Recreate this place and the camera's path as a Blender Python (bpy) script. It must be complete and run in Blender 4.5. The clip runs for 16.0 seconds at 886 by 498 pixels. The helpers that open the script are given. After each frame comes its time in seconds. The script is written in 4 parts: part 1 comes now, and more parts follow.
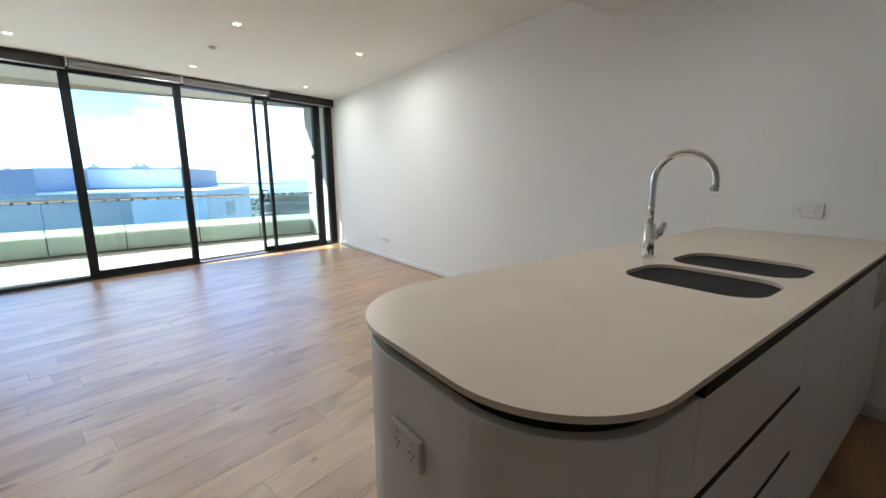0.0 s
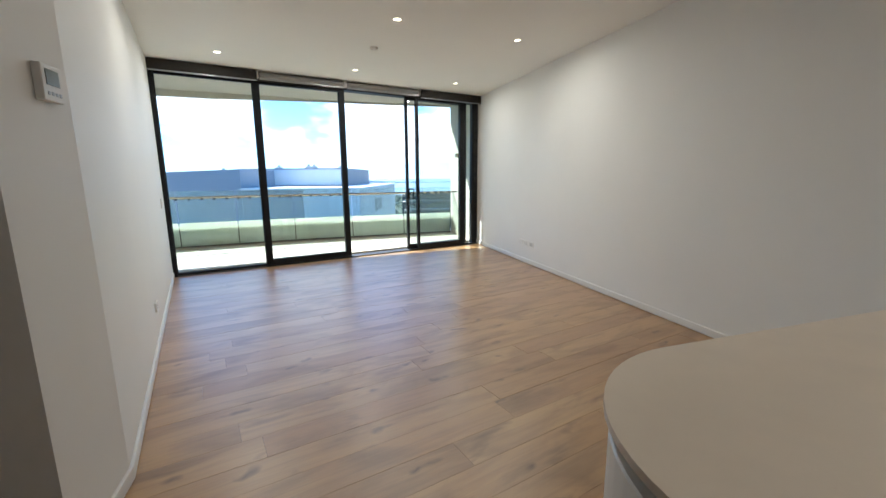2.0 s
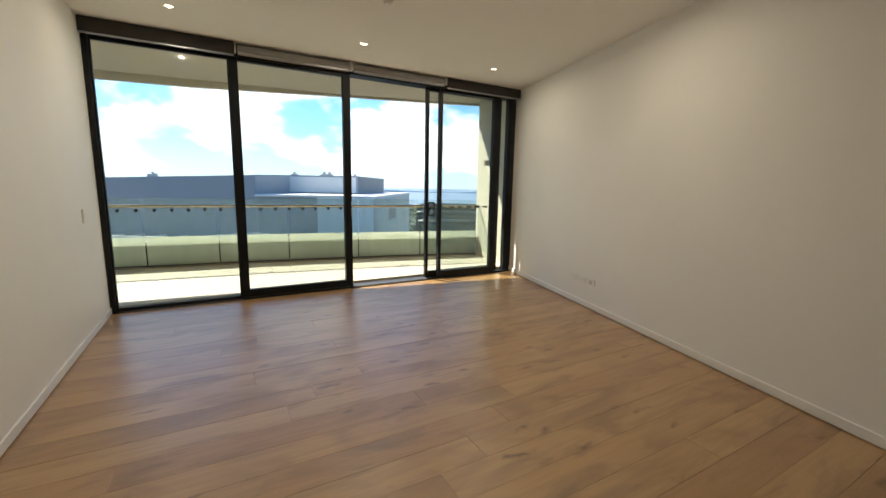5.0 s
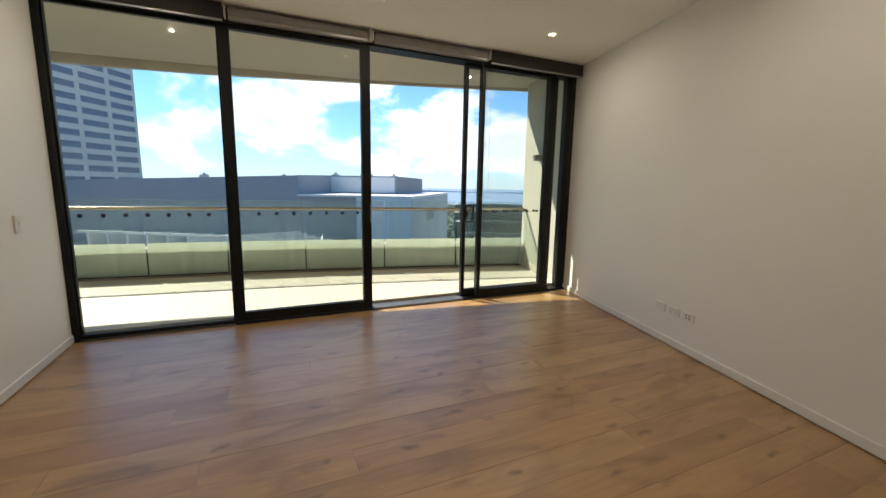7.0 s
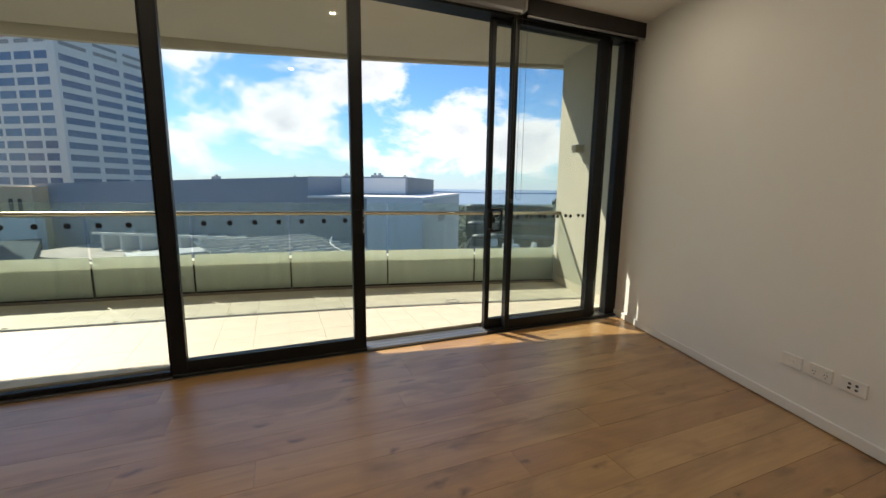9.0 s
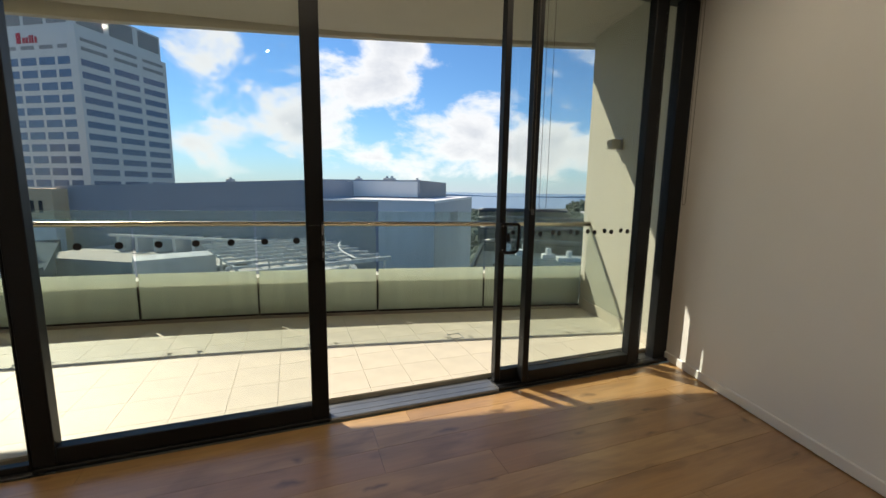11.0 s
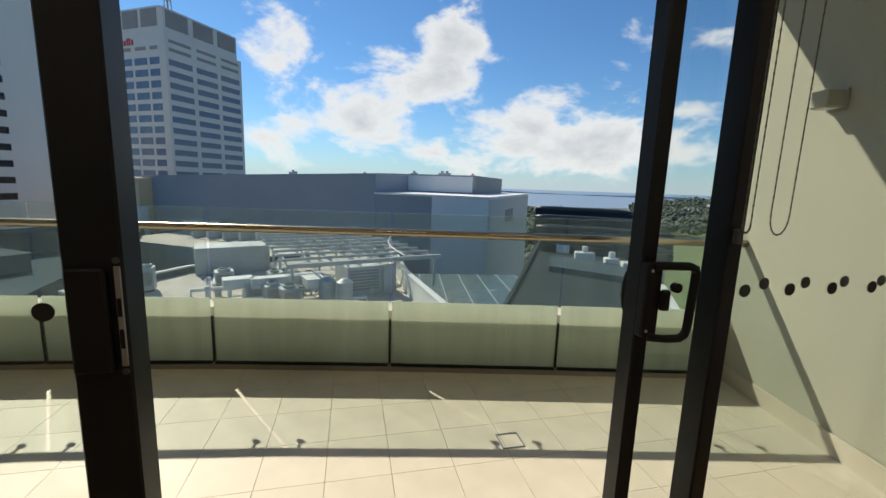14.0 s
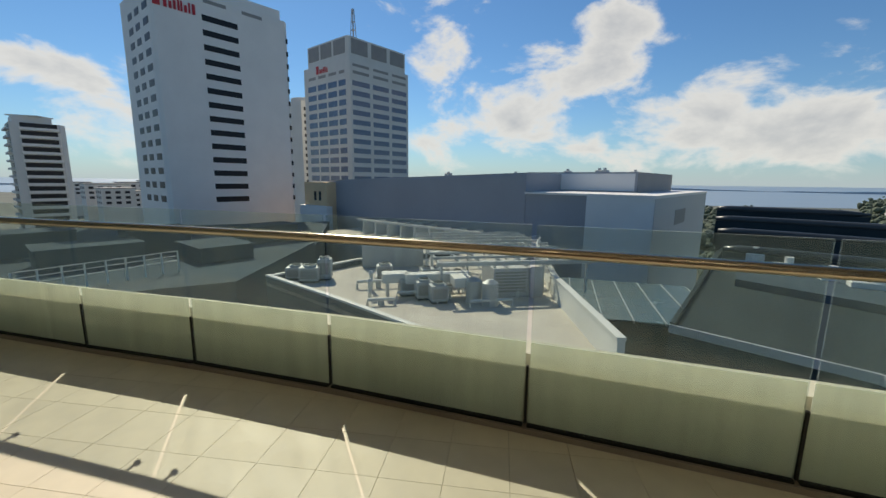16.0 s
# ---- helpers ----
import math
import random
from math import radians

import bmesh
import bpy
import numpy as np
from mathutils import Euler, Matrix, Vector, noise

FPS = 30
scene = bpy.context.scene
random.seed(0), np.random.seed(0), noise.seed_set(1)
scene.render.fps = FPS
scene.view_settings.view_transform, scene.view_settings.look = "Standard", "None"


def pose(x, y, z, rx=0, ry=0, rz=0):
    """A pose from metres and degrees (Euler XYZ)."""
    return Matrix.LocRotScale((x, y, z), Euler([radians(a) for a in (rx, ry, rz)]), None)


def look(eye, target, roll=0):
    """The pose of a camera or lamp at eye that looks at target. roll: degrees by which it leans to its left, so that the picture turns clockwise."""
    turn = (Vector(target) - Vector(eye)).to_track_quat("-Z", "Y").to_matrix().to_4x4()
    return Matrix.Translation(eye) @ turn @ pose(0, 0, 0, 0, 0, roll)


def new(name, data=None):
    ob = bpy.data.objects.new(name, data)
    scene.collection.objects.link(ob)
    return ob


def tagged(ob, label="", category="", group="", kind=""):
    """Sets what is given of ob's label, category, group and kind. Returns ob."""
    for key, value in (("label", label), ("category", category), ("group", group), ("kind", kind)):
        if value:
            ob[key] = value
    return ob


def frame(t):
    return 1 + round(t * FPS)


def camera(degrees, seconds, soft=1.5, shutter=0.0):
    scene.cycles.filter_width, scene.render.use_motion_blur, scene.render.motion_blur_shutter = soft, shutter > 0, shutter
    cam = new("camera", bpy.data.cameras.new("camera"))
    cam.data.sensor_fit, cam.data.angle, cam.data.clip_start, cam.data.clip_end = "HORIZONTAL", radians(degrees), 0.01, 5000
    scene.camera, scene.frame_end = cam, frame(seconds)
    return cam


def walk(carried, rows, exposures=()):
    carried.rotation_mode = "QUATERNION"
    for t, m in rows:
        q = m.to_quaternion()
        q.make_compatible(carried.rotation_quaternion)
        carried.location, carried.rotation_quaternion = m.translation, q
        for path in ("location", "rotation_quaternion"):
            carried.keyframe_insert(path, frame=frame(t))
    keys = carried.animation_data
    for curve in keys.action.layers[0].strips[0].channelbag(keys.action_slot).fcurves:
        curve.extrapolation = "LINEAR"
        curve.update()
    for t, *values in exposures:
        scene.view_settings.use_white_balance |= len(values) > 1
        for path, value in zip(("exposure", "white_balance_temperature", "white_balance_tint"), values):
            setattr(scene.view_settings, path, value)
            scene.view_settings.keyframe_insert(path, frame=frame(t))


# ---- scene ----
cam = camera(95.4, 16.0)
PATH = [
    (0, (0.203, -6.73, 1.292), (1.708, -5.461, 0.936), -0.4),
    (0.5, (0.166, -6.647, 1.296), (1.479, -5.182, 0.938), -0.5),
    (1, (0.226, -6.56, 1.295), (1.379, -4.965, 0.94), -0.4),
    (1.5, (0.276, -6.462, 1.316), (1.336, -4.805, 0.955), -0.5),
    (2, (0.36, -6.268, 1.289), (1.38, -4.585, 0.933), -0.4),
    (2.5, (0.397, -6.033, 1.296), (1.425, -4.355, 0.944), -0.3),
    (3, (0.502, -5.813, 1.283), (1.551, -4.146, 0.937), -0.3),
    (3.5, (0.617, -5.602, 1.286), (1.675, -3.938, 0.949), -0.2),
    (4, (0.71, -5.369, 1.293), (1.755, -3.695, 0.968), 0.2),
    (6.5, (1.35, -4.24, 1.291), (2.18, -2.446, 0.985), 1.1),
    (7, (1.439, -3.999, 1.286), (2.242, -2.194, 0.977), 1.0),
    (7.5, (1.534, -3.739, 1.285), (2.319, -1.926, 0.976), 0.9),
    (8, (1.669, -3.471, 1.278), (2.444, -1.654, 0.967), 0.7),
    (8.5, (1.764, -3.197, 1.256), (2.53, -1.376, 0.945), 0.7),
    (9, (1.836, -2.955, 1.26), (2.588, -1.128, 0.954), 0.7),
    (11.5, (2.358, -1.924, 1.279), (3.037, -0.065, 0.989), 1.1),
    (12, (2.427, -1.67, 1.281), (3.084, 0.196, 0.982), 1.4),
    (12.5, (2.544, -1.434, 1.263), (3.164, 0.443, 0.957), 1.4),
    (13, (2.659, -1.213, 1.252), (3.233, 0.678, 0.943), 1.5),
    (13.5, (2.727, -0.978, 1.243), (3.24, 0.93, 0.932), 1.6),
    (14, (2.795, -0.762, 1.243), (3.239, 1.162, 0.925), 2.0),
    (14.5, (2.863, -0.593, 1.256), (3.216, 1.349, 0.936), 1.9),
    (15, (2.863, -0.411, 1.253), (3.068, 1.552, 0.929), 1.6),
    (15.5, (2.853, -0.263, 1.25), (2.841, 1.709, 0.919), 1.2),
    (16, (2.885, -0.141, 1.252), (2.605, 1.81, 0.915), 0.7),
]
EXPOSURE = [(0, 2.5, 5400, 5), (.5, 2.32, 5950, 7), (1.0, 2.18, 6400, 7), (1.5, 2.12, 5600, 6), (2.5, 1.93, 6000, 6), (3.0, 1.78, 6750, 6), (4.0, 1.56, 7100, 7), (6.5, 1.25, 7000, 8), (9.0, .88, 7200, 10), (11.5, .55, 7200, 10), (13.0, .38, 7200, 9), (14.0, .36, 7200, 8), (15.0, .46, 7350, 8), (15.5, .30, 7500, 8), (16.0, .14, 7600, 8)]
walk(cam, [(t, look(eye, target, roll)) for t, eye, target, roll in PATH], EXPOSURE)

# ---- world, sun, exposure ----
SUN_AZ = -31.5      # bearing of the sun, degrees clockwise from +y
SUN_EL = 41.5
world = bpy.data.worlds.new("sky")
scene.world = world
world.use_nodes = True


def build_sky():
    nt = world.node_tree
    nt.nodes.clear()
    N, L = nt.nodes.new, nt.links.new

    def m(op, a, b=None, c=None):
        n = N("ShaderNodeMath")
        n.operation = op
        for i, v in enumerate((a, b, c)):
            if v is None:
                continue
            if isinstance(v, (int, float)):
                n.inputs[i].default_value = v
            else:
                L(v, n.inputs[i])
        return n.outputs[0]

    sky = N("ShaderNodeTexSky")
    sky.sky_type = "NISHITA"
    sky.sun_disc = False
    sky.sun_elevation = radians(SUN_EL)
    sky.sun_rotation = radians(SUN_AZ)
    sky.air_density, sky.dust_density, sky.ozone_density = 1.0, 0.1, 4.0
    tc = N("ShaderNodeTexCoord")
    sep = N("ShaderNodeSeparateXYZ")
    L(tc.outputs["Generated"], sep.inputs[0])
    az = m("ARCTAN2", sep.outputs[0], sep.outputs[1])
    el = m("ARCSINE", sep.outputs[2])
    comb = N("ShaderNodeCombineXYZ")
    L(m("MULTIPLY", az, 5.0), comb.inputs[0])
    L(m("MULTIPLY", el, 8.5), comb.inputs[1])
    no = N("ShaderNodeTexNoise")
    no.inputs["Scale"].default_value = 1.15
    no.inputs["Detail"].default_value = 9
    no.inputs["Roughness"].default_value = 0.58
    no.inputs["Distortion"].default_value = 0.25
    L(comb.outputs[0], no.inputs["Vector"])
    # cumulus heaps: bearing, elevation, widths (degrees), weight
    heaps = [(13, 17, 6, 5.5, .75), (6, 12, 8, 4.5, .75), (0, 7.5, 7, 3, .6), (-8, 17, 5, 7, .6),
             (-10, 7, 4, 4, .5), (30, 6.5, 17, 3.5, .85), (27, 11, 4, 2.2, .7), (40, 16, 6, 3, .6),
             (22, 3, 30, 3.2, .45), (-50, 11, 9, 3.5, .6), (-46, 5, 12, 4, .45), (-36, 22, 10, 4, .6),
             (10, 30, 14, 6, .6), (48, 9, 7, 2.4, .4), (-75, 14, 16, 7, .6), (75, 14, 16, 7, .6)]
    total = None
    for a0, e0, sa, se, w in heaps:
        u = m("MULTIPLY", m("SUBTRACT", az, radians(a0)), 1 / radians(sa))
        v = m("MULTIPLY", m("SUBTRACT", el, radians(e0)), 1 / radians(se))
        g = m("EXPONENT", m("MULTIPLY", m("ADD", m("MULTIPLY", u, u), m("MULTIPLY", v, v)), -1.0))
        g = m("MULTIPLY", g, w)
        total = g if total is None else m("ADD", total, g)
    dens = m("ADD", m("MULTIPLY", total, 0.60), m("MULTIPLY", m("SUBTRACT", no.outputs[0], 0.5), 1.55))
    ramp = N("ShaderNodeMapRange")
    ramp.interpolation_type = "SMOOTHSTEP"
    ramp.inputs["From Min"].default_value, ramp.inputs["From Max"].default_value = 0.20, 0.46
    L(dens, ramp.inputs["Value"])
    thick = N("ShaderNodeMapRange")
    thick.inputs["From Min"].default_value, thick.inputs["From Max"].default_value = 0.30, 0.75
    L(dens, thick.inputs["Value"])
    body = N("ShaderNodeMix")
    body.data_type = "RGBA"
    body.inputs[6].default_value = (6.0, 6.25, 6.65, 1)
    body.inputs[7].default_value = (3.7, 4.05, 4.7, 1)
    L(thick.outputs[0], body.inputs[0])
    up = N("ShaderNodeMapRange")          # no cloud under the horizon
    up.inputs["From Min"].default_value, up.inputs["From Max"].default_value = -0.005, 0.03
    L(el, up.inputs["Value"])
    mix = N("ShaderNodeMix")
    mix.data_type = "RGBA"
    L(m("MULTIPLY", m("MULTIPLY", ramp.outputs[0], up.outputs[0]), 0.93), mix.inputs[0])
    tint = N("ShaderNodeMix")
    tint.data_type, tint.blend_type = "RGBA", "MULTIPLY"
    tint.inputs[0].default_value = 1.0
    tint.inputs[7].default_value = (.39, .63, .83, 1)
    L(sky.outputs[0], tint.inputs[6])
    low = N("ShaderNodeMix")              # pale air along the horizon
    low.data_type = "RGBA"
    low.inputs[7].default_value = (3.2, 3.95, 4.9, 1)
    L(m("MULTIPLY", m("EXPONENT", m("MULTIPLY", m("MAXIMUM", el, 0.0), -14.0)), .8), low.inputs[0])
    L(tint.outputs[2], low.inputs[6])
    L(low.outputs[2], mix.inputs[6])
    L(body.outputs[2], mix.inputs[7])
    bg = N("ShaderNodeBackground")
    bg.inputs["Strength"].default_value = SKY
    L(mix.outputs[2], bg.inputs["Color"])
    out = N("ShaderNodeOutputWorld")
    L(bg.outputs[0], out.inputs["Surface"])


SKY = 0.12
build_sky()
sun_data = bpy.data.lights.new("sun", "SUN")
sun_data.energy, sun_data.angle, sun_data.color = 4.2, radians(0.5), (1.0, 0.95, 0.86)
sun = new("sun", sun_data)
_d = Vector((math.sin(radians(SUN_AZ)) * math.cos(radians(SUN_EL)), math.cos(radians(SUN_AZ)) * math.cos(radians(SUN_EL)), math.sin(radians(SUN_EL))))
sun.matrix_world = look(_d * 60 + Vector((0, 0, 5)), (0, 0, 5))

# ---- materials ----


class Mat:
    """A small node-material builder."""

    def __init__(self, name, color=(.8, .8, .8), rough=.5, metal=0.0, spec=.5):
        self.m = bpy.data.materials.new(name)
        self.m.use_nodes = True
        self.nt = self.m.node_tree
        self.b = self.nt.nodes["Principled BSDF"]
        self.b.inputs["Base Color"].default_value = (*color, 1)
        self.b.inputs["Roughness"].default_value = rough
        self.b.inputs["Metallic"].default_value = metal
        self.b.inputs["Specular IOR Level"].default_value = spec
        self.tc = self.node("ShaderNodeTexCoord")

    def node(self, kind):
        return self.nt.nodes.new(kind)

    def link(self, a, b):
        self.nt.links.new(a, b)

    def noise(self, scale, detail=4, rough=.55, coords="Object", stretch=(1, 1, 1)):
        mp = self.node("ShaderNodeMapping")
        mp.inputs["Scale"].default_value = stretch
        self.link(self.tc.outputs[coords], mp.inputs[0])
        n = self.node("ShaderNodeTexNoise")
        n.inputs["Scale"].default_value, n.inputs["Detail"].default_value, n.inputs["Roughness"].default_value = scale, detail, rough
        self.link(mp.outputs[0], n.inputs["Vector"])
        return n.outputs[0]

    def ramp(self, src, stops):
        r = self.node("ShaderNodeValToRGB")
        while len(r.color_ramp.elements) < len(stops):
            r.color_ramp.elements.new(.5)
        for e, (p, c) in zip(r.color_ramp.elements, stops):
            e.position, e.color = p, (*c, 1)
        self.link(src, r.inputs[0])
        return r.outputs[0]

    def mix(self, fac, a, b, mode="MIX"):
        n = self.node("ShaderNodeMix")
        n.data_type, n.blend_type = "RGBA", mode
        for i, v in ((0, fac), (6, a), (7, b)):
            if isinstance(v, (int, float)):
                n.inputs[i].default_value = v
            elif isinstance(v, tuple):
                n.inputs[i].default_value = (*v, 1)
            else:
                self.link(v, n.inputs[i])
        return n.outputs[2]

    def map(self, src, a, b, lo=0.0, hi=1.0):
        r = self.node("ShaderNodeMapRange")
        r.inputs["From Min"].default_value, r.inputs["From Max"].default_value = a, b
        r.inputs["To Min"].default_value, r.inputs["To Max"].default_value = lo, hi
        self.link(src, r.inputs[0])
        return r.outputs[0]

    def color(self, src):
        self.link(src, self.b.inputs["Base Color"])
        return self

    def rough(self, src):
        self.link(src, self.b.inputs["Roughness"])
        return self

    def bump(self, src, strength=.2, dist=.01):
        n = self.node("ShaderNodeBump")
        n.inputs["Strength"].default_value, n.inputs["Distance"].default_value = strength, dist
        self.link(src, n.inputs["Height"])
        self.link(n.outputs[0], self.b.inputs["Normal"])
        return self


def mottled(name, c, rough=.5, amount=.12, scale=3.0, fine=60.0, bump=.1, metal=0.0, spec=.5):
    """A plain surface with large faint blotches and a fine grain."""
    k = Mat(name, c, rough, metal, spec)
    dark = tuple(v * (1 - amount) for v in c)
    light = tuple(min(1, v * (1 + amount * .6)) for v in c)
    big, small = k.noise(scale, 5), k.noise(fine, 3)
    k.color(k.mix(k.map(small, .3, .7, 0, .25), k.ramp(big, [(.3, dark), (.7, light)]), dark))
    k.rough(k.map(big, .3, .7, rough * .9, min(1, rough * 1.12)))
    if bump:
        k.bump(small, bump, .004)
    return k.m


def plank_oak():
    k = Mat("oak_planks", rough=.3, spec=.75)
    info = k.node("ShaderNodeObjectInfo")
    rnd = info.outputs["Random"]
    off = k.node("ShaderNodeVectorMath")
    off.operation = "ADD"
    cmb = k.node("ShaderNodeCombineXYZ")
    mul = k.node("ShaderNodeMath")
    mul.operation = "MULTIPLY"
    mul.inputs[1].default_value = 47.0
    k.link(rnd, mul.inputs[0])
    k.link(mul.outputs[0], cmb.inputs[0])
    k.link(mul.outputs[0], cmb.inputs[2])
    k.link(k.tc.outputs["Object"], off.inputs[0])
    k.link(cmb.outputs[0], off.inputs[1])

    def nz(scale, stretch, detail=5, dist=0.0):
        mp = k.node("ShaderNodeMapping")
        mp.inputs["Scale"].default_value = stretch
        k.link(off.outputs[0], mp.inputs[0])
        n = k.node("ShaderNodeTexNoise")
        n.inputs["Scale"].default_value, n.inputs["Detail"].default_value = scale, detail
        n.inputs["Distortion"].default_value = dist
        k.link(mp.outputs[0], n.inputs["Vector"])
        return n.outputs[0]

    grain = nz(5, (.30, 4.5, 1), 5, 1.2)
    fibre = nz(30, (.22, 7, 1), 3)
    cloud = nz(1.7, (.9, 2.4, 1), 4, 1.0)
    blot = nz(3.4, (.8, 2.6, 1), 3, .5)

    wobble = k.node("ShaderNodeTexNoise")
    wobble.inputs["Scale"].default_value = 7.0
    k.link(off.outputs[0], wobble.inputs["Vector"])

    def knots(scale, lo, hi, weight):
        vor = k.node("ShaderNodeTexVoronoi")
        vor.voronoi_dimensions = "2D"
        mp = k.node("ShaderNodeMapping")
        mp.inputs["Scale"].default_value = (.8, 2.2, 1)
        k.link(off.outputs[0], mp.inputs[0])
        wob = k.node("ShaderNodeMix")
        wob.data_type, wob.blend_type = "RGBA", "LINEAR_LIGHT"
        wob.inputs[0].default_value = .12
        k.link(mp.outputs[0], wob.inputs[6])
        k.link(wobble.outputs[1], wob.inputs[7])
        k.link(wob.outputs[2], vor.inputs["Vector"])
        vor.inputs["Scale"].default_value = scale
        return k.map(vor.outputs["Distance"], lo, hi, weight, 0)

    tone = k.ramp(rnd, [(0, (.39, .205, .076)), (.3, (.46, .262, .100)), (.65, (.50, .300, .122)), (1, (.42, .228, .084))])
    c = k.mix(k.map(grain, .38, .72, 0, .34), tone, (.20, .11, .048))
    c = k.mix(k.map(cloud, .46, .70, 0, .58), c, (.165, .083, .033))
    c = k.mix(k.map(fibre, .45, .8, 0, .22), c, (.50, .35, .20))
    c = k.mix(k.map(blot, .62, .78, 0, .62), c, (.11, .055, .022))
    c = k.mix(knots(1.45, .008, .078, .75), c, (.085, .040, .014))
    k.color(c)
    k.rough(k.map(cloud, .3, .7, .32, .44))
    k.b.inputs["Coat Weight"].default_value, k.b.inputs["Coat Roughness"].default_value = .75, .36
    k.bump(fibre, .05, .002)
    return k.m


def glass(name, tint, gloss_rough=.0, gloss=.55):
    """Thin clear glass; tint is what one of its two faces lets through."""
    m = bpy.data.materials.new(name)
    m.use_nodes = True
    nt = m.node_tree
    nt.nodes.clear()
    tr, gl, mx, lw, out = (nt.nodes.new("ShaderNode" + s) for s in ("BsdfTransparent", "BsdfGlossy", "MixShader", "LayerWeight", "OutputMaterial"))
    tr.inputs[0].default_value = (*tint, 1)
    gl.inputs["Roughness"].default_value = gloss_rough
    pw, ml = nt.nodes.new("ShaderNodeMath"), nt.nodes.new("ShaderNodeMath")
    pw.operation, pw.inputs[1].default_value = "POWER", 4.0
    ml.operation, ml.inputs[1].default_value, ml.inputs[2].default_value = "MULTIPLY_ADD", gloss, .025
    lw.inputs[0].default_value = .5
    nt.links.new(lw.outputs["Facing"], pw.inputs[0])
    nt.links.new(pw.outputs[0], ml.inputs[0])
    nt.links.new(ml.outputs[0], mx.inputs[0])
    nt.links.new(tr.outputs[0], mx.inputs[1])
    nt.links.new(gl.outputs[0], mx.inputs[2])
    nt.links.new(mx.outputs[0], out.inputs[0])
    return m


def streaks_and_haze(m, amount, c):
    """Adds a thin veil to a glass: dried rain streaks, and haze painted as a pale tint."""
    nt = m.node_tree
    out = nt.nodes["Material Output"]
    src = out.inputs[0].links[0].from_socket
    tc, mp, no, rg, df, mx = (nt.nodes.new("ShaderNode" + s) for s in ("TexCoord", "Mapping", "TexNoise", "MapRange", "BsdfDiffuse", "MixShader"))
    mp.inputs["Scale"].default_value = (9, 9, .7)
    no.inputs["Scale"].default_value, no.inputs["Detail"].default_value = 1.4, 6
    rg.inputs["From Min"].default_value, rg.inputs["From Max"].default_value = .35, .75
    rg.inputs["To Min"].default_value, rg.inputs["To Max"].default_value = amount * .72, amount * 1.3
    df.inputs[0].default_value = (*c, 1)
    nt.links.new(tc.outputs["Object"], mp.inputs[0])
    nt.links.new(mp.outputs[0], no.inputs["Vector"])
    nt.links.new(no.outputs[0], rg.inputs[0])
    nt.links.new(rg.outputs[0], mx.inputs[0])
    nt.links.new(src, mx.inputs[1])
    nt.links.new(df.outputs[0], mx.inputs[2])
    nt.links.new(mx.outputs[0], out.inputs[0])
    return m


def glow(name, c, strength):
    k = Mat(name, c, .5)
    k.b.inputs["Emission Color"].default_value = (*c, 1)
    k.b.inputs["Emission Strength"].default_value = strength
    return k.m


M_WALL = mottled("white_wall_paint", (.83, .82, .79), .62, .03, 1.2, 120, .05)
M_CEIL = mottled("ceiling_paint", (.84, .825, .79), .7, .03, 1.0, 120, .04)
M_SKIRT = mottled("skirting_gloss_paint", (.80, .79, .76), .35, .03, 2, 80, .03)
M_OAK = plank_oak()
M_SUB = mottled("floor_joint_dark", (.15, .085, .042), .8, .2)
M_ALU = mottled("charcoal_powdercoat", (.008, .0092, .0112), .42, .25, 4, 300, .04, 0, .28)
# black for the shade seen in the balustrade joints
M_JOINT = mottled("joint_shade_black", (.008, .008, .008), .7, .2)
M_SILVER = mottled("anodised_aluminium", (.42, .43, .45), .35, .1, 5, 200, .05, .8)
M_TRACK = mottled("dark_track_metal", (.10, .10, .105), .4, .2, 5, 200, .05, .6)
M_SILL = mottled("satin_aluminium_sill", (.20, .215, .24), .35, .12, 5, 200, .05, .6)
M_STEEL = mottled("brushed_steel", (.55, .55, .54), .22, .08, 8, 300, .05, 1.0)
M_CHROME = mottled("chrome", (.78, .78, .79), .07, .03, 8, 200, 0, 1.0)
M_GLASS = glass("window_glass", (.955, .97, .96))
M_GLASSB = streaks_and_haze(glass("green_balustrade_glass", (.94, .985, .965)), .12, (.52, .70, .78))


def film(name, c):
    """A frosted film: part of the light goes through it, part is thrown back."""
    m = bpy.data.materials.new(name)
    m.use_nodes = True
    nt = m.node_tree
    nt.nodes.clear()
    tl, df, mx, out, no = (nt.nodes.new("ShaderNode" + k) for k in ("BsdfTranslucent", "BsdfDiffuse", "MixShader", "OutputMaterial", "TexNoise"))
    rp = nt.nodes.new("ShaderNodeValToRGB")
    no.inputs["Scale"].default_value, no.inputs["Detail"].default_value = 3.0, 5
    rp.color_ramp.elements[0].color, rp.color_ramp.elements[1].color = (*(v * .93 for v in c), 1), (*c, 1)
    nt.links.new(no.outputs[0], rp.inputs[0])
    nt.links.new(rp.outputs[0], tl.inputs[0])
    nt.links.new(rp.outputs[0], df.inputs[0])
    mx.inputs[0].default_value = .52
    nt.links.new(tl.outputs[0], mx.inputs[1])
    nt.links.new(df.outputs[0], mx.inputs[2])
    nt.links.new(mx.outputs[0], out.inputs[0])
    return m


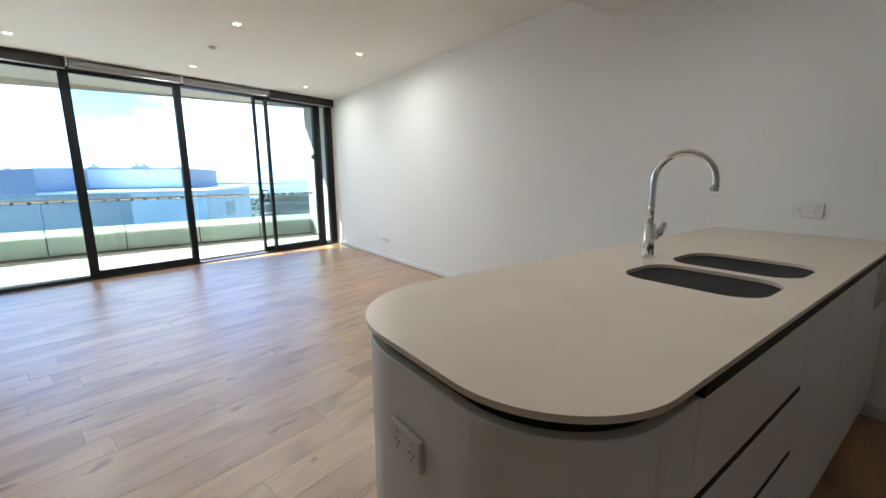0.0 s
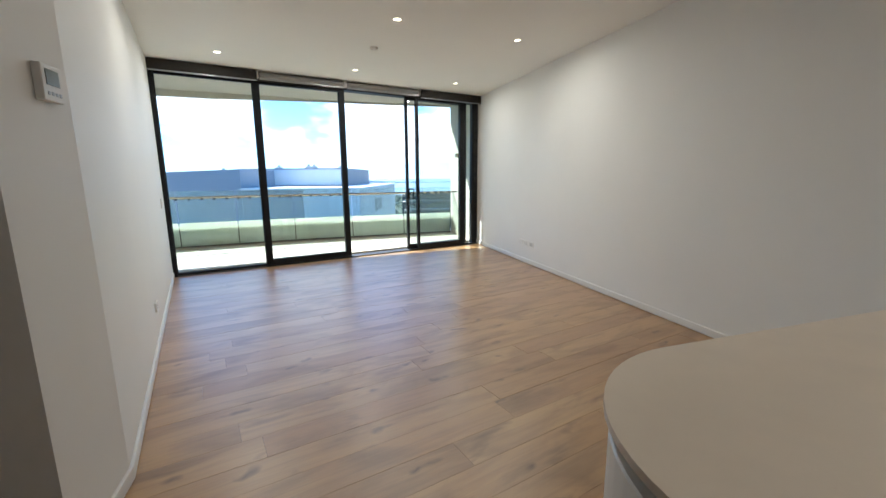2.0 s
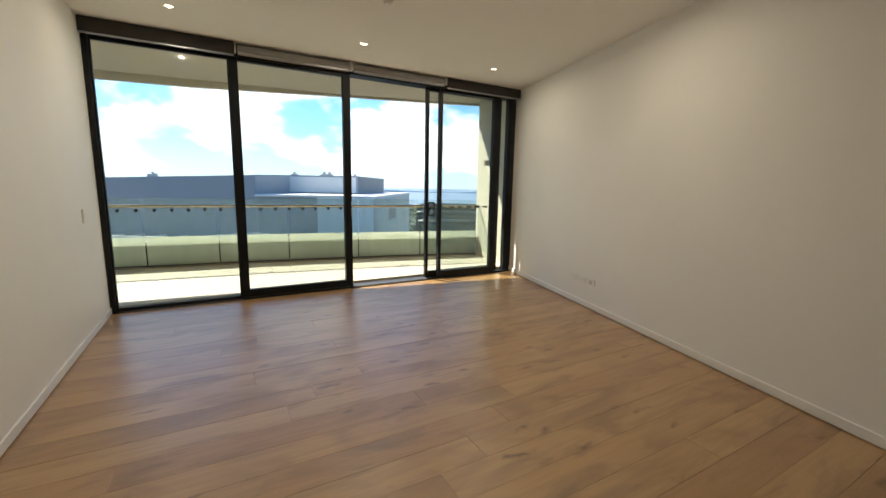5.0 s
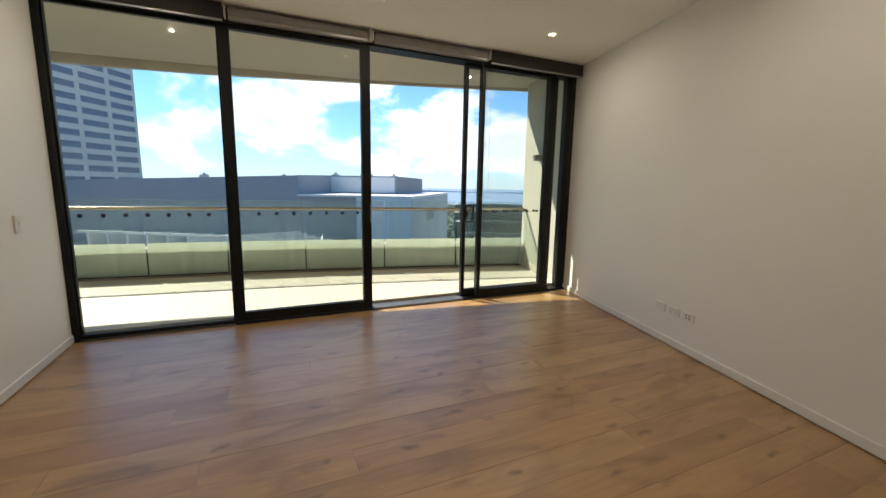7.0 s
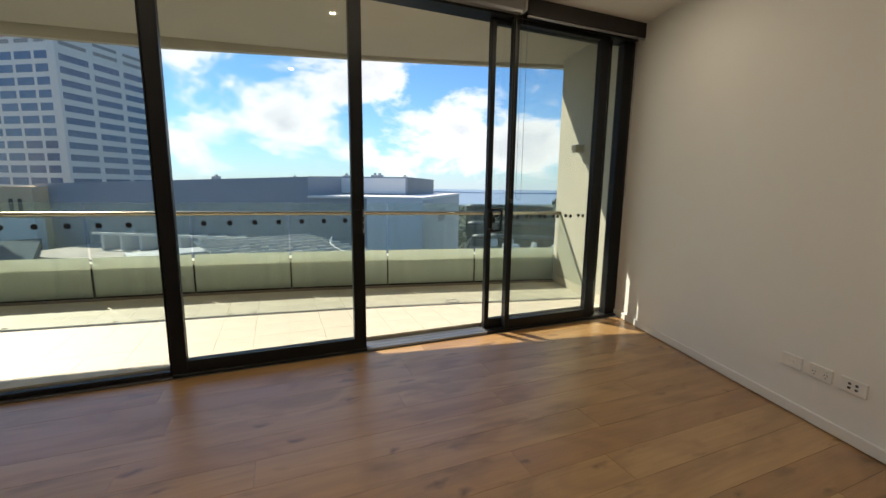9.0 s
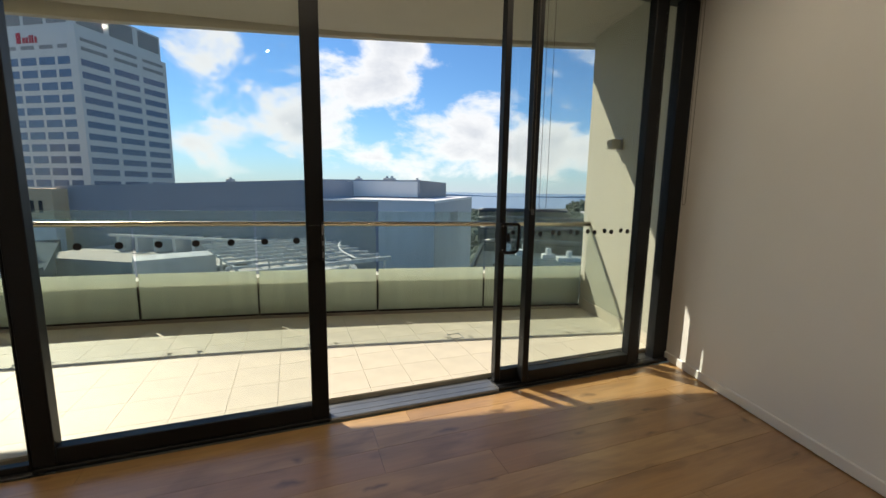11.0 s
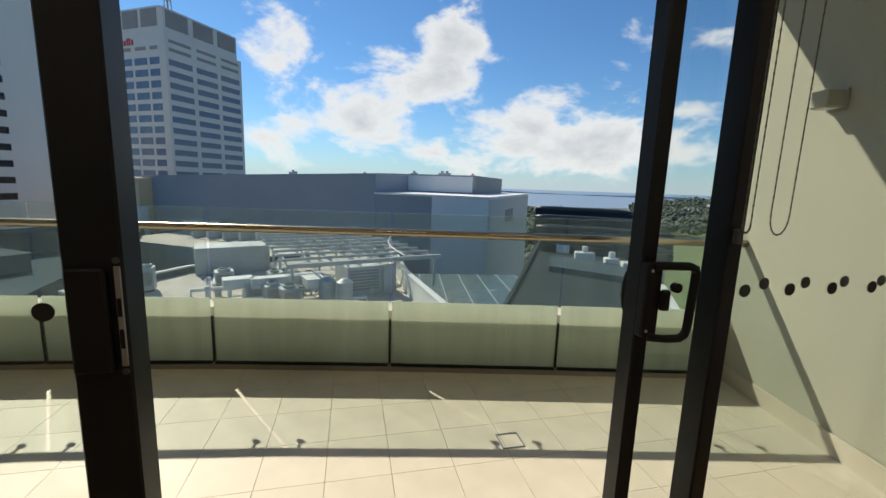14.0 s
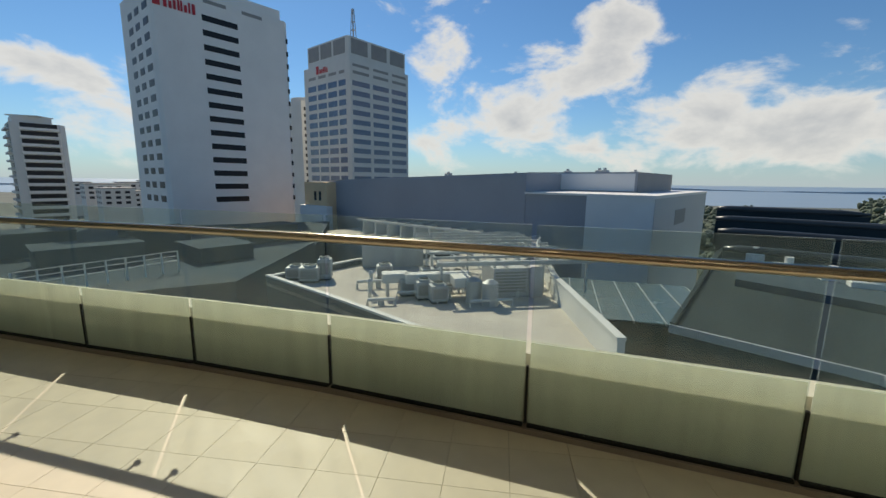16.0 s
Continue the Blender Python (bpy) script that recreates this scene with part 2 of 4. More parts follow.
M_FILM = film("frosted_cream_film", (.97, .96, .86))
M_STONE = mottled("engineered_stone_top", (.74, .645, .53), .32, .06, 7, 220, .03)
M_CAB = mottled("satin_white_cabinet", (.80, .78, .74), .30, .03, 2, 100, 0)
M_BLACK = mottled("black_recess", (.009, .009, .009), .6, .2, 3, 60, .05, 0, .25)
M_PLASTIC = mottled("white_plastic", (.78, .77, .74), .35, .03, 6, 100, 0)
M_LCD = mottled("grey_display", (.25, .29, .29), .15, .1, 20, 100, 0)
M_BLINDF = mottled("grey_blind_fabric", (.34, .335, .32), .75, .12, 6, 250, .15)
M_BLINDD = mottled("charcoal_blind_fabric", (.035, .032, .030), .8, .2, 6, 250, .15)
M_CHAIN = mottled("dark_bead_chain", (.10, .085, .06), .4, .2)
M_KERB = mottled("brown_grey_kerb_tile", (.26, .225, .19), .55, .12, 5, 90, .06)
M_TILE = mottled("cream_porcelain_tile", (.62, .565, .46), .55, .10, 5, 40, .015)
M_GROUT = mottled("grey_grout", (.38, .345, .28), .85, .15)
M_RENDER = mottled("pale_render", (.47, .465, .375), .8, .07, 1.6, 70, .15)
M_SOFFIT = mottled("soffit_paint", (.60, .56, .47), .75, .06, 1.4, 60, .08)
M_RAIL = mottled("bronze_stainless_rail", (.52, .44, .34), .24, .08, 6, 200, .04, 1.0)
M_DOT = mottled("black_decal", (.012, .012, .013), .5, .1)
M_LIGHT = glow("lit_downlight", (1.0, .80, .52), 2.2)
M_RED = mottled("red_sign", (.50, .02, .03), .5, .1)

# ---- building tools ----
SL = -13.6                       # the kitchen, right wall and floor boards turn by this much
CU, SU = math.cos(radians(SL)), math.sin(radians(SL))


def slant(u, v, z=0.0):
    """Kitchen axes to world: u runs along the counter to the right wall, v to the window."""
    return Vector((u * CU - v * SU, u * SU + v * CU, z))


def part(name, bm, material, parent=None, label="", smooth=False):
    me = bpy.data.meshes.new(name)
    bmesh.ops.recalc_face_normals(bm, faces=bm.faces)
    bm.to_mesh(me)
    bm.free()
    me.materials.append(material)
    if smooth:
        for p in me.polygons:
            p.use_smooth = True
    ob = new(name, me)
    if parent is not None:
        ob.parent = parent
    if label:
        ob["label"] = label
    return ob


def empty(name, m=None):
    ob = new(name)
    ob.empty_display_size = .1
    if m is not None:
        ob.matrix_basis = m
    return ob


def box(x0, x1, y0, y1, z0, z1, bevel=0.0, seg=1, bm=None):
    b = bmesh.new()
    bmesh.ops.create_cube(b, size=1)
    for v in b.verts:
        v.co = Vector(((x0 + x1) / 2 + v.co.x * (x1 - x0), (y0 + y1) / 2 + v.co.y * (y1 - y0), (z0 + z1) / 2 + v.co.z * (z1 - z0)))
    if bevel:
        bmesh.ops.bevel(b, geom=list(b.edges), offset=bevel, segments=seg, affect="EDGES", profile=.5)
    return merge(bm, b)


def merge(bm, b):
    if bm is None:
        return b
    me = bpy.data.meshes.new("tmp")
    b.to_mesh(me)
    b.free()
    bm.from_mesh(me)
    bpy.data.meshes.remove(me)
    return bm


def prism(pts, z0, z1, bevel=0.0, seg=1, bm=None):
    """An upright prism over a plan outline."""
    b = bmesh.new()
    vs = [b.verts.new((p[0], p[1], z0)) for p in pts]
    f = b.faces.new(vs)
    r = bmesh.ops.extrude_face_region(b, geom=[f])
    for v in r["geom"]:
        if isinstance(v, bmesh.types.BMVert):
            v.co.z = z1
    bmesh.ops.recalc_face_normals(b, faces=b.faces)
    if bevel:
        bmesh.ops.bevel(b, geom=[e for e in b.edges if abs(e.verts[0].co.z - e.verts[1].co.z) < 1e-6], offset=bevel, segments=seg, affect="EDGES", profile=.5)
    return merge(bm, b)


def cyl(p0, p1, r, seg=20, r2=None, bm=None):
    b = bmesh.new()
    p0, p1 = Vector(p0), Vector(p1)
    d = p1 - p0
    mt = Matrix.Translation((p0 + p1) / 2) @ d.to_track_quat("Z", "Y").to_matrix().to_4x4()
    bmesh.ops.create_cone(b, cap_ends=True, segments=seg, radius1=r, radius2=r if r2 is None else r2, depth=d.length, matrix=mt)
    return merge(bm, b)


def tube(path, r, seg=10, bm=None, radii=None):
    """A round tube along a line of points."""
    b = bmesh.new()
    path = [Vector(p) for p in path]
    rings = []
    ref = None
    for i, p in enumerate(path):
        t = (path[min(i + 1, len(path) - 1)] - path[max(i - 1, 0)]).normalized()
        if ref is None:
            ref = t.orthogonal().normalized()
        ref = (ref - t * ref.dot(t)).normalized()
        s = t.cross(ref)
        rr = radii[i] if radii else r
        rings.append([b.verts.new(p + (ref * math.cos(a) + s * math.sin(a)) * rr) for a in (2 * math.pi * k / seg for k in range(seg))])
    for a, c in zip(rings, rings[1:]):
        for k in range(seg):
            b.faces.new((a[k], a[(k + 1) % seg], c[(k + 1) % seg], c[k]))
    b.faces.new(rings[0][::-1])
    b.faces.new(rings[-1])
    return merge(bm, b)


def rounded(x0, x1, y0, y1, radii, seg=10):
    """Outline of a rectangle with a radius for each corner: (x0y0, x1y0, x1y1, x0y1)."""
    out = []
    for (cx, cy, a0), r in zip(((x0, y0, 180), (x1, y0, 270), (x1, y1, 0), (x0, y1, 90)), radii):
        sx, sy = (1 if cx == x0 else -1), (1 if cy == y0 else -1)
        if r <= 0:
            out.append((cx, cy))
            continue
        for k in range(seg + 1):
            a = radians(a0 + 90 * k / seg)
            out.append((cx + sx * r + r * math.cos(a), cy + sy * r + r * math.sin(a)))
    return out


def clip(poly, a, b):
    """Keep the part of an outline to the left of the line a to b."""
    out = []
    n = len(poly)

    def side(p):
        return (b[0] - a[0]) * (p[1] - a[1]) - (b[1] - a[1]) * (p[0] - a[0])
    for i in range(n):
        p, q = poly[i], poly[(i + 1) % n]
        sp, sq = side(p), side(q)
        if sp >= 0:
            out.append(p)
        if sp * sq < 0:
            t = sp / (sp - sq)
            out.append((p[0] + t * (q[0] - p[0]), p[1] + t * (q[1] - p[1])))
    return out


def offset_line(pts, d):
    """A plan line moved sideways to its left by d."""
    out = []
    for i, p in enumerate(pts):
        a, b = Vector(pts[max(i - 1, 0)]), Vector(pts[min(i + 1, len(pts) - 1)])
        t = (b - a).normalized()
        out.append((p[0] - t.y * d, p[1] + t.x * d))
    return out


def band(line, d0, d1, z0, z1, bm=None):
    """A wall-like strip along a plan line between two sideways offsets."""
    a, c = offset_line(line, d0), offset_line(line, d1)
    return prism(a + c[::-1], z0, z1, bm=bm)


# ---- the shell of the apartment ----
H = 2.70


def rwall_x(y):
    return 4.94 + .243 * y


def structure(name, bm, label, category, mat=None):
    if mat is None:
        mat = M_CEIL if name.startswith("ceil") else M_SKIRT if name.startswith("base") else M_WALL
    return tagged(part(name, bm, mat), label, category, kind="structure")


structure("wall_left", prism([(0, -.03), (-.14, -.03), (-.14, -4.0), (-1.75, -3.9), (-1.75, -4.27), (-.10, -4.67), (0, -4.25)], 0, H),
          "smooth white painted wall with an angled return", "wall")
structure("wall_right", prism([(rwall_x(.10), .10), (rwall_x(-9.4), -9.4), (rwall_x(-9.4) + .2, -9.4), (rwall_x(.10) + .2, .10)], 0, H),
          "long smooth white painted wall beside the window", "wall")
structure("wall_back", prism([(-1.75, -9.4), (rwall_x(-9.4), -9.4), (rwall_x(-9.4), -9.55), (-1.75, -9.55)], 0, H), "plain white painted wall behind the kitchen", "wall")
structure("wall_hall", prism([(-1.75, -9.55), (-1.75, -4.27), (-1.9, -4.27), (-1.9, -9.55)], 0, H), "plain white painted wall of the hallway", "wall")
structure("ceiling", prism([(-1.9, .02), (-1.9, -9.6), (rwall_x(-9.6) + .2, -9.6), (rwall_x(.02) + .2, .02)], H, H + .3), "flat off-white painted plaster ceiling", "ceiling")
_b = [slant(-1.2, -4.56), slant(4.80, -4.56), slant(4.80, -8.6), slant(-1.2, -8.6)]
structure("ceiling_bulkhead", prism([(p.x, p.y) for p in _b], 2.49, H - .004), "lower white plaster ceiling over the kitchen", "ceiling")

SK = .068
structure("baseboard_left", prism([(.0, -.04), (.0, -4.25), (-.10, -4.67), (-.085, -4.675), (.014, -4.252), (.014, -.04)], 0.006, SK, .004), "low white painted skirting board", "baseboard")
_n = Vector((CU, SU)) * .014
structure("baseboard_right", prism([(rwall_x(.03), .03), (rwall_x(-9.3), -9.3), (rwall_x(-9.3) - _n.x, -9.3 - _n.y), (rwall_x(.03) - _n.x, .03 - _n.y)], 0.006, SK, .004), "low white painted skirting board", "baseboard")

# ---- window wall ----
window = tagged(empty("window_1"), "wide charcoal aluminium window wall with sliding glass doors, one open", "window", kind="structure")
part("jamb", box(0, .045, -.03, .075, 0, 2.58, .004), M_ALU, window)
part("jamb", box(4.815, 4.958, .022, .099, 0.003, 2.58, .004), M_ALU, window)
part("head", box(0, 4.936, -.02, .16, 2.58, 2.698, .004), M_ALU, window)
part("sill", box(.045, 1.155, -.024, .072, .0, .010, .003), M_TRACK, window, "dark aluminium sill")
part("sill", box(2.43, 3.47, -.022, .149, .0, .022, .006), M_SILL, window, "satin grey aluminium sill")
for x0, x1 in ((1.156, 2.4295), (3.4705, 4.932)):
    part("sill", box(x0, x1, -.016, .149, .0, .0225, .004), M_ALU, window)
for y in (.027, .088):
    part("track", box(1.16, 4.79, y - .002, y + .002, .021, .0235), M_SILL, window, "low grey door track")


def dots(parent, x0, x1, y, step=.149):
    n = int((x1 - x0) / step)
    for i in range(n + 1):
        x = x0 + step * i
        part("dot", cyl((x, y, 1.007), (x, y - .002, 1.007), .0165, 14), M_DOT, parent, "round black safety dot")


def glazed_panel(name, x0, x1, y, stile_l, stile_r, bottom, label, category, dot_start=None, top=.035, step=.149, half=.033, low=.024):
    ob = tagged(empty(name), label, category, kind="structure")
    part("stile", box(x0, x0 + stile_l, y - half, y + half, low, 2.579, .004), M_ALU, ob)
    part("stile", box(x1 - stile_r, x1, y - half, y + half, low, 2.579, .004), M_ALU, ob)
    part("rail", box(x0 + stile_l, x1 - stile_r, y - half + .002, y + half - .002, low, .03 + bottom, .003), M_ALU, ob)
    part("rail", box(x0 + stile_l, x1 - stile_r, y - half + .002, y + half - .002, 2.579 - top, 2.579, .003), M_ALU, ob)
    part("pane", box(x0 + stile_l - .004, x1 - stile_r + .004, y - .004, y + .004, .03 + bottom - .004, 2.579 - top + .004), M_GLASS, ob, "clear window glass")
    if dot_start is not None:
        dots(ob, dot_start, x1 - stile_r - .04, y - .005, step)
    return ob


glazed_panel("window_2", .045, 1.154, .020, .014, .012, .014, "fixed floor-to-ceiling glass pane with black dots", "window", .125, step=.146, half=.022, low=.0105)
door2 = glazed_panel("door_1", 1.155, 2.425, .027, .085, .088, .075, "closed charcoal sliding glass door with black dots", "door", 1.395)
strip = part("lock_strip", box(2.412, 2.4215, -.0095, -.0055, .915, 1.09, .001), M_SILVER, door2, "silver lock strip in the door edge")
for z0, z1 in ((.948, .982), (1.004, 1.036)):
    part("latch_slot", box(2.4135, 2.420, -.0106, -.0096, z0, z1, .0004), M_BLACK, strip, "black latch slot")
for z in (.905, 1.10):
    part("screw_plate", cyl((2.416, -.0058, z), (2.416, -.0082, z), .0055, 12), M_TRACK, strip)
part("pull", box(2.345, 2.402, -.020, -.0055, .908, 1.088, .004), M_BLACK, door2, "black flush pull")
door3 = glazed_panel("door_2", 3.478, 4.715, .088, .042, .085, .075, "charcoal sliding glass door pushed open", "door", 3.741, step=.144, half=.0275)
glazed_panel("door_3", 3.645, 4.62, .026, .045, .088, .075, "fixed charcoal framed glass door panel with black dots", "door", 3.748, step=.1425)
part("pane", box(4.621, 4.816, .052, .060, .024, 2.579), M_GLASS, window, "narrow strip of clear glass")


def door_handle(x, y, z):
    h = part("handle", box(x - .024, x + .020, y - .030, y, z - .092, z + .092, .008, 3), M_BLACK, door3, "black D-shaped pull handle")
    r = .010
    hs = [(x - .004, y - .028, z + .086), (x + .03, y - .044, z + .088), (x + .070, y - .050, z + .088), (x + .086, y - .050, z + .082), (x + .090, y - .050, z + .068),
          (x + .084, y - .050, z - .066), (x + .078, y - .050, z - .080), (x + .064, y - .050, z - .088), (x + .03, y - .044, z - .090), (x - .004, y - .028, z - .090)]
    part("grip", tube(hs, r, 10), M_BLACK, h, smooth=True)
    part("latch", box(x + .012, x + .034, y - .046, y - .029, z - .022, z + .030, .006, 2), M_BLACK, h)
    part("thumb_turn", cyl((x + .052, y - .044, z + .034), (x + .052, y - .030, z + .034), .012, 14), M_BLACK, h)
    for dz in (-.074, .074):
        part("screw", cyl((x - .012, y - .031, z + dz), (x - .012, y - .029, z + dz), .004, 10), M_SILVER, h)


door_handle(3.496, .0600, .985)
part("outer_pull", tube([(3.503, .116, .92), (3.497, .127, .94), (3.494, .131, .97), (3.494, .131, 1.0), (3.497, .127, 1.03), (3.503, .116, 1.05)], .010, 10), M_BLACK, door3, "black curved outer pull", smooth=True)


# blinds rolled up under the ceiling
def blind(x0, x1, fabric, shown, label):
    ob = tagged(empty("roller_blind"), label, "blind", "roller blinds over the window")
    if shown:
        part("roll", cyl((x0 + .03, -.075, 2.645), (x1 - .03, -.075, 2.645), .038, 24), fabric, ob, smooth=True)
        part("bottom_bar", box(x0 + .03, x1 - .03, -.092, -.078, 2.585, 2.612, .004), M_SILVER, ob, "silver bottom bar")
        part("hanging_cloth", box(x0 + .03, x1 - .03, -.0395, -.037, 2.59, 2.65), fabric, ob)
        part("back_plate", box(x0, x1, -.034, -.022, 2.62, 2.697), M_BLINDD, ob)
    else:
        part("fascia", box(x0, x1, -.115, -.102, 2.575, 2.697, .003), fabric, ob)
        part("soffit", box(x0, x1, -.102, -.022, 2.66, 2.672), fabric, ob)
        part("bottom_bar", box(x0, x1, -.110, -.090, 2.560, 2.574, .003), M_SILVER, ob, "pale bottom bar")
    for x in (x0, x1 - .012):
        part("bracket", box(x, x + .012, -.112, -.022, 2.60, 2.697, .004), M_PLASTIC if shown else M_BLINDD, ob)
    return ob


blind(.005, 1.205, M_BLINDD, False, "charcoal fabric covered blind headbox")
blind(1.215, 2.415, M_BLINDF, True, "rolled-up grey roller blind with silver bar")
blind(2.425, 3.685, M_BLINDF, True, "rolled-up grey roller blind with silver bar")
blind_r = blind(3.695, 4.925, M_BLINDD, False, "charcoal fabric covered blind headbox")


def bead_chain(x, y, z_low, width, label):
    ob = tagged(empty("blind_chain"), label, "chain")
    pts = [(x - width / 2, y, 2.58 - i * .02) for i in range(int((2.58 - z_low - .04) / .02))]
    zl = pts[-1][2]
    arc = [(x - width / 2 * math.cos(a), y, zl - width / 2 * math.sin(a) * 1.6) for a in (math.pi * k / 8 for k in range(1, 8))]
    line = pts + arc + [(x + width / 2, y, p[2]) for p in pts[::-1]]
    part("cord", tube(line, .0011, 5), M_CHAIN, ob)
    bm = bmesh.new()
    for i in range(len(line)):
        cyl((line[i][0], line[i][1], line[i][2] - .0022), (line[i][0], line[i][1], line[i][2] + .0022), .0022, 6, bm=bm)
    tagged(part("bead_string", bm, M_CHAIN, ob), kind="stuff")
    return ob


bead_chain(3.682, -.085, 1.125, .05, "dark bead chain hanging from a blind")
bead_chain(4.79, -.125, 1.15, .03, "dark bead chain hanging by the wall")
ten = bead_chain(3.598, -.085, 1.105, .020, "dark bead chain held by a small clip")
part("clip", box(3.652, 3.668, -.024, -.0075, 1.13, 1.165, .003), M_TRACK, ten, "dark chain clip")

# ---- small things on the walls and ceiling ----
LAMP_W = 2.3


def downlight(x, y, z=H, watts=LAMP_W):
    ob = tagged(empty("downlight", pose(x, y, z)), "small round recessed downlight, switched on", "light", "ceiling downlights")
    bm = bmesh.new()
    ring = [(.033 * math.cos(2 * math.pi * k / 24), .033 * math.sin(2 * math.pi * k / 24), -.003) for k in range(25)]
    part("trim", tube(ring, .0055, 6, bm), M_PLASTIC, ob, smooth=True)
    lamp = bpy.data.lights.new("downlight_beam", "AREA")
    lamp.shape, lamp.size, lamp.energy, lamp.color = "DISK", .056, watts, (1.0, .88, .72)
    lamp.spread = radians(178)
    new("downlight_beam", lamp).matrix_world = look((x, y, z - .0055), (x, y, 0))
    part("lens", cyl((0, 0, -.0005), (0, 0, -.004), .029, 24), M_LIGHT, ob, "glowing warm lens")


for x, y in ((.72, -.75), (2.35, -.75), (3.96, -.74), (.73, -2.55), (2.08, -2.66), (3.42, -2.765)):
    downlight(x, y)
# unseen kitchen downlights, added to account for the light on the worktop
for u, v in ((2.3, -5.72), (3.0, -5.72), (3.7, -5.72)):
    q = slant(u, v)
    downlight(q.x, q.y, 2.49, .55)
smoke = tagged(empty("smoke_detector", pose(2.21, -1.76, H)), "small round white ceiling smoke detector", "detector")
part("base", cyl((0, 0, -.001), (0, 0, -.012), .045, 28), M_PLASTIC, smoke)
part("cap", cyl((0, 0, -.012), (0, 0, -.028), .038, 28, .028), M_PLASTIC, smoke)


def wall_plate(name, label, m, w, h, kind):
    """A plate in the local xz plane that faces local -y."""
    ob = tagged(empty(name, m), label, "switch" if kind == "switch" else "socket")
    part("plate", box(-w / 2, w / 2, -.013, 0, -h / 2, h / 2, .003, 2), M_PLASTIC, ob)
    if kind == "switch":
        part("rocker", box(-.009, .009, -.017, -.0128, -.014, .014, .002), M_PLASTIC, ob)
    elif kind == "double":
        for s in (-1, 1):
            part("rocker", box(s * w * .25 - .006, s * w * .25 + .006, -.017, -.0128, h * .18, h * .38, .002), M_PLASTIC, ob)
            bm = bmesh.new()
            for dx, dz, a in ((-.007, .004, 30), (.007, .004, -30), (0, -.011, 0)):
                b = box(-.0012, .0012, -.0136, -.0125, -.004, .004)
                bmesh.ops.transform(b, matrix=Matrix.Translation((s * w * .25 + dx, 0, dz - .006)) @ Matrix.Rotation(radians(a), 4, "Y"), verts=b.verts)
                merge(bm, b)
            part("slots", bm, M_BLACK, ob)
    elif kind == "data":
        for s in (-1, 1):
            for dz in (-.014, .014):
                part("port", box(s * .016 - .007, s * .016 + .007, -.0145, -.012, dz * .8 - .006, dz * .8 + .006, .002), M_TRACK, ob, "dark outlet port")
    elif kind == "blank":
        part("insert", box(-.016, .016, -.0155, -.0128, -.012, .012, .002), M_PLASTIC, ob)
    return ob


def on_right(y, z):
    return Matrix.Translation((rwall_x(y), y, z)) @ Matrix.Rotation(radians(-90 + SL), 4, "Z")


wall_plate("tv_outlet", "white wall plate with aerial socket", on_right(-1.70, .30), .115, .073, "blank")
wall_plate("power_socket", "white double power socket above the skirting", on_right(-1.85, .30), .115, .073, "double")
wall_plate("data_outlet", "white data plate with four dark ports", on_right(-2.0, .30), .115, .073, "data")
wall_plate("power_socket", "white double power socket over the counter", on_right(-6.84, 1.09), .135, .08, "double")
left_face = Matrix.Rotation(radians(90), 4, "Z")
wall_plate("power_socket", "white double power socket low on the wall", Matrix.Translation((0, -2.49, .295)) @ left_face, .115, .073, "double")
wall_plate("light_switch", "white light switch near the window", Matrix.Translation((0, -.58, 1.0)) @ left_face, .073, .115, "switch")

th = tagged(empty("thermostat", Matrix.Translation((-.033, -4.395, 1.597)) @ Matrix.Rotation(radians(90 + SL), 4, "Z")), "white wall thermostat with grey display", "thermostat")
part("body", box(-.055, .055, -.026, 0, -.058, .058, .004, 2), M_PLASTIC, th)
part("screen", box(-.036, .036, -.0285, -.026, -.008, .042, .001), M_LCD, th, "grey liquid crystal display")
for i in range(4):
    part("button", box(-.038 + i * .021, -.024 + i * .021, -.029, -.026, -.04, -.028, .002), M_SILVER, th)

# ---- kitchen counter, in its own slanted axes ----
counter = tagged(empty("kitchen_island", pose(0, 0, 0, 0, 0, SL)), "white kitchen peninsula cabinet with a curved end", "cabinet")
U0, U1, V0, V1, CT = 2.165, 4.805, -6.245, -5.42, .95


def inset(d):
    return rounded(U0 + d, U1, V0 + d, V1 - d, (.25 - d, 0, 0, .31 - d), 14)


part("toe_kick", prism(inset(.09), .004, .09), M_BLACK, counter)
part("body", prism(inset(.010), .09, .902, .003), M_CAB, counter, "satin white curved cabinet panel")
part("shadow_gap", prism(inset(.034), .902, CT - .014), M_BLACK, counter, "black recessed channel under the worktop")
for z0, z1 in ((.680, .694), (.474, .488)):
    part("finger_pull", box(2.53, 3.23, V0 + .006, V0 + .06, z0, z1), M_BLACK, counter, "black finger-pull groove")
part("finger_pull", box(2.53, 4.80, V0 + .004, V0 + .06, .905, .936), M_BLACK, counter, "black recess over the drawers")
for z0, z1 in ((.698, .904), (.492, .676), (.10, .470)):
    part("drawer_front", box(2.53, 3.23, V0 + .006, V0 + .045, z0, z1, .002), M_CAB, counter)
part("door", box(3.235, 3.80, V0 + .006, V0 + .045, .10, .904, .002), M_CAB, counter)
part("door", box(3.805, 4.36, V0 + .006, V0 + .045, .10, .904, .002), M_CAB, counter)
part("appliance_front", box(4.37, 4.80, V0 + .002, V0 + .045, .68, .904, .003), M_STEEL, counter, "brushed steel appliance front")
part("door", box(4.37, 4.80, V0 + .006, V0 + .045, .10, .676, .002), M_CAB, counter)

top = tagged(empty("worktop", pose(0, 0, 0, 0, 0, SL)), "beige stone worktop with rounded corners and a double sink", "worktop")


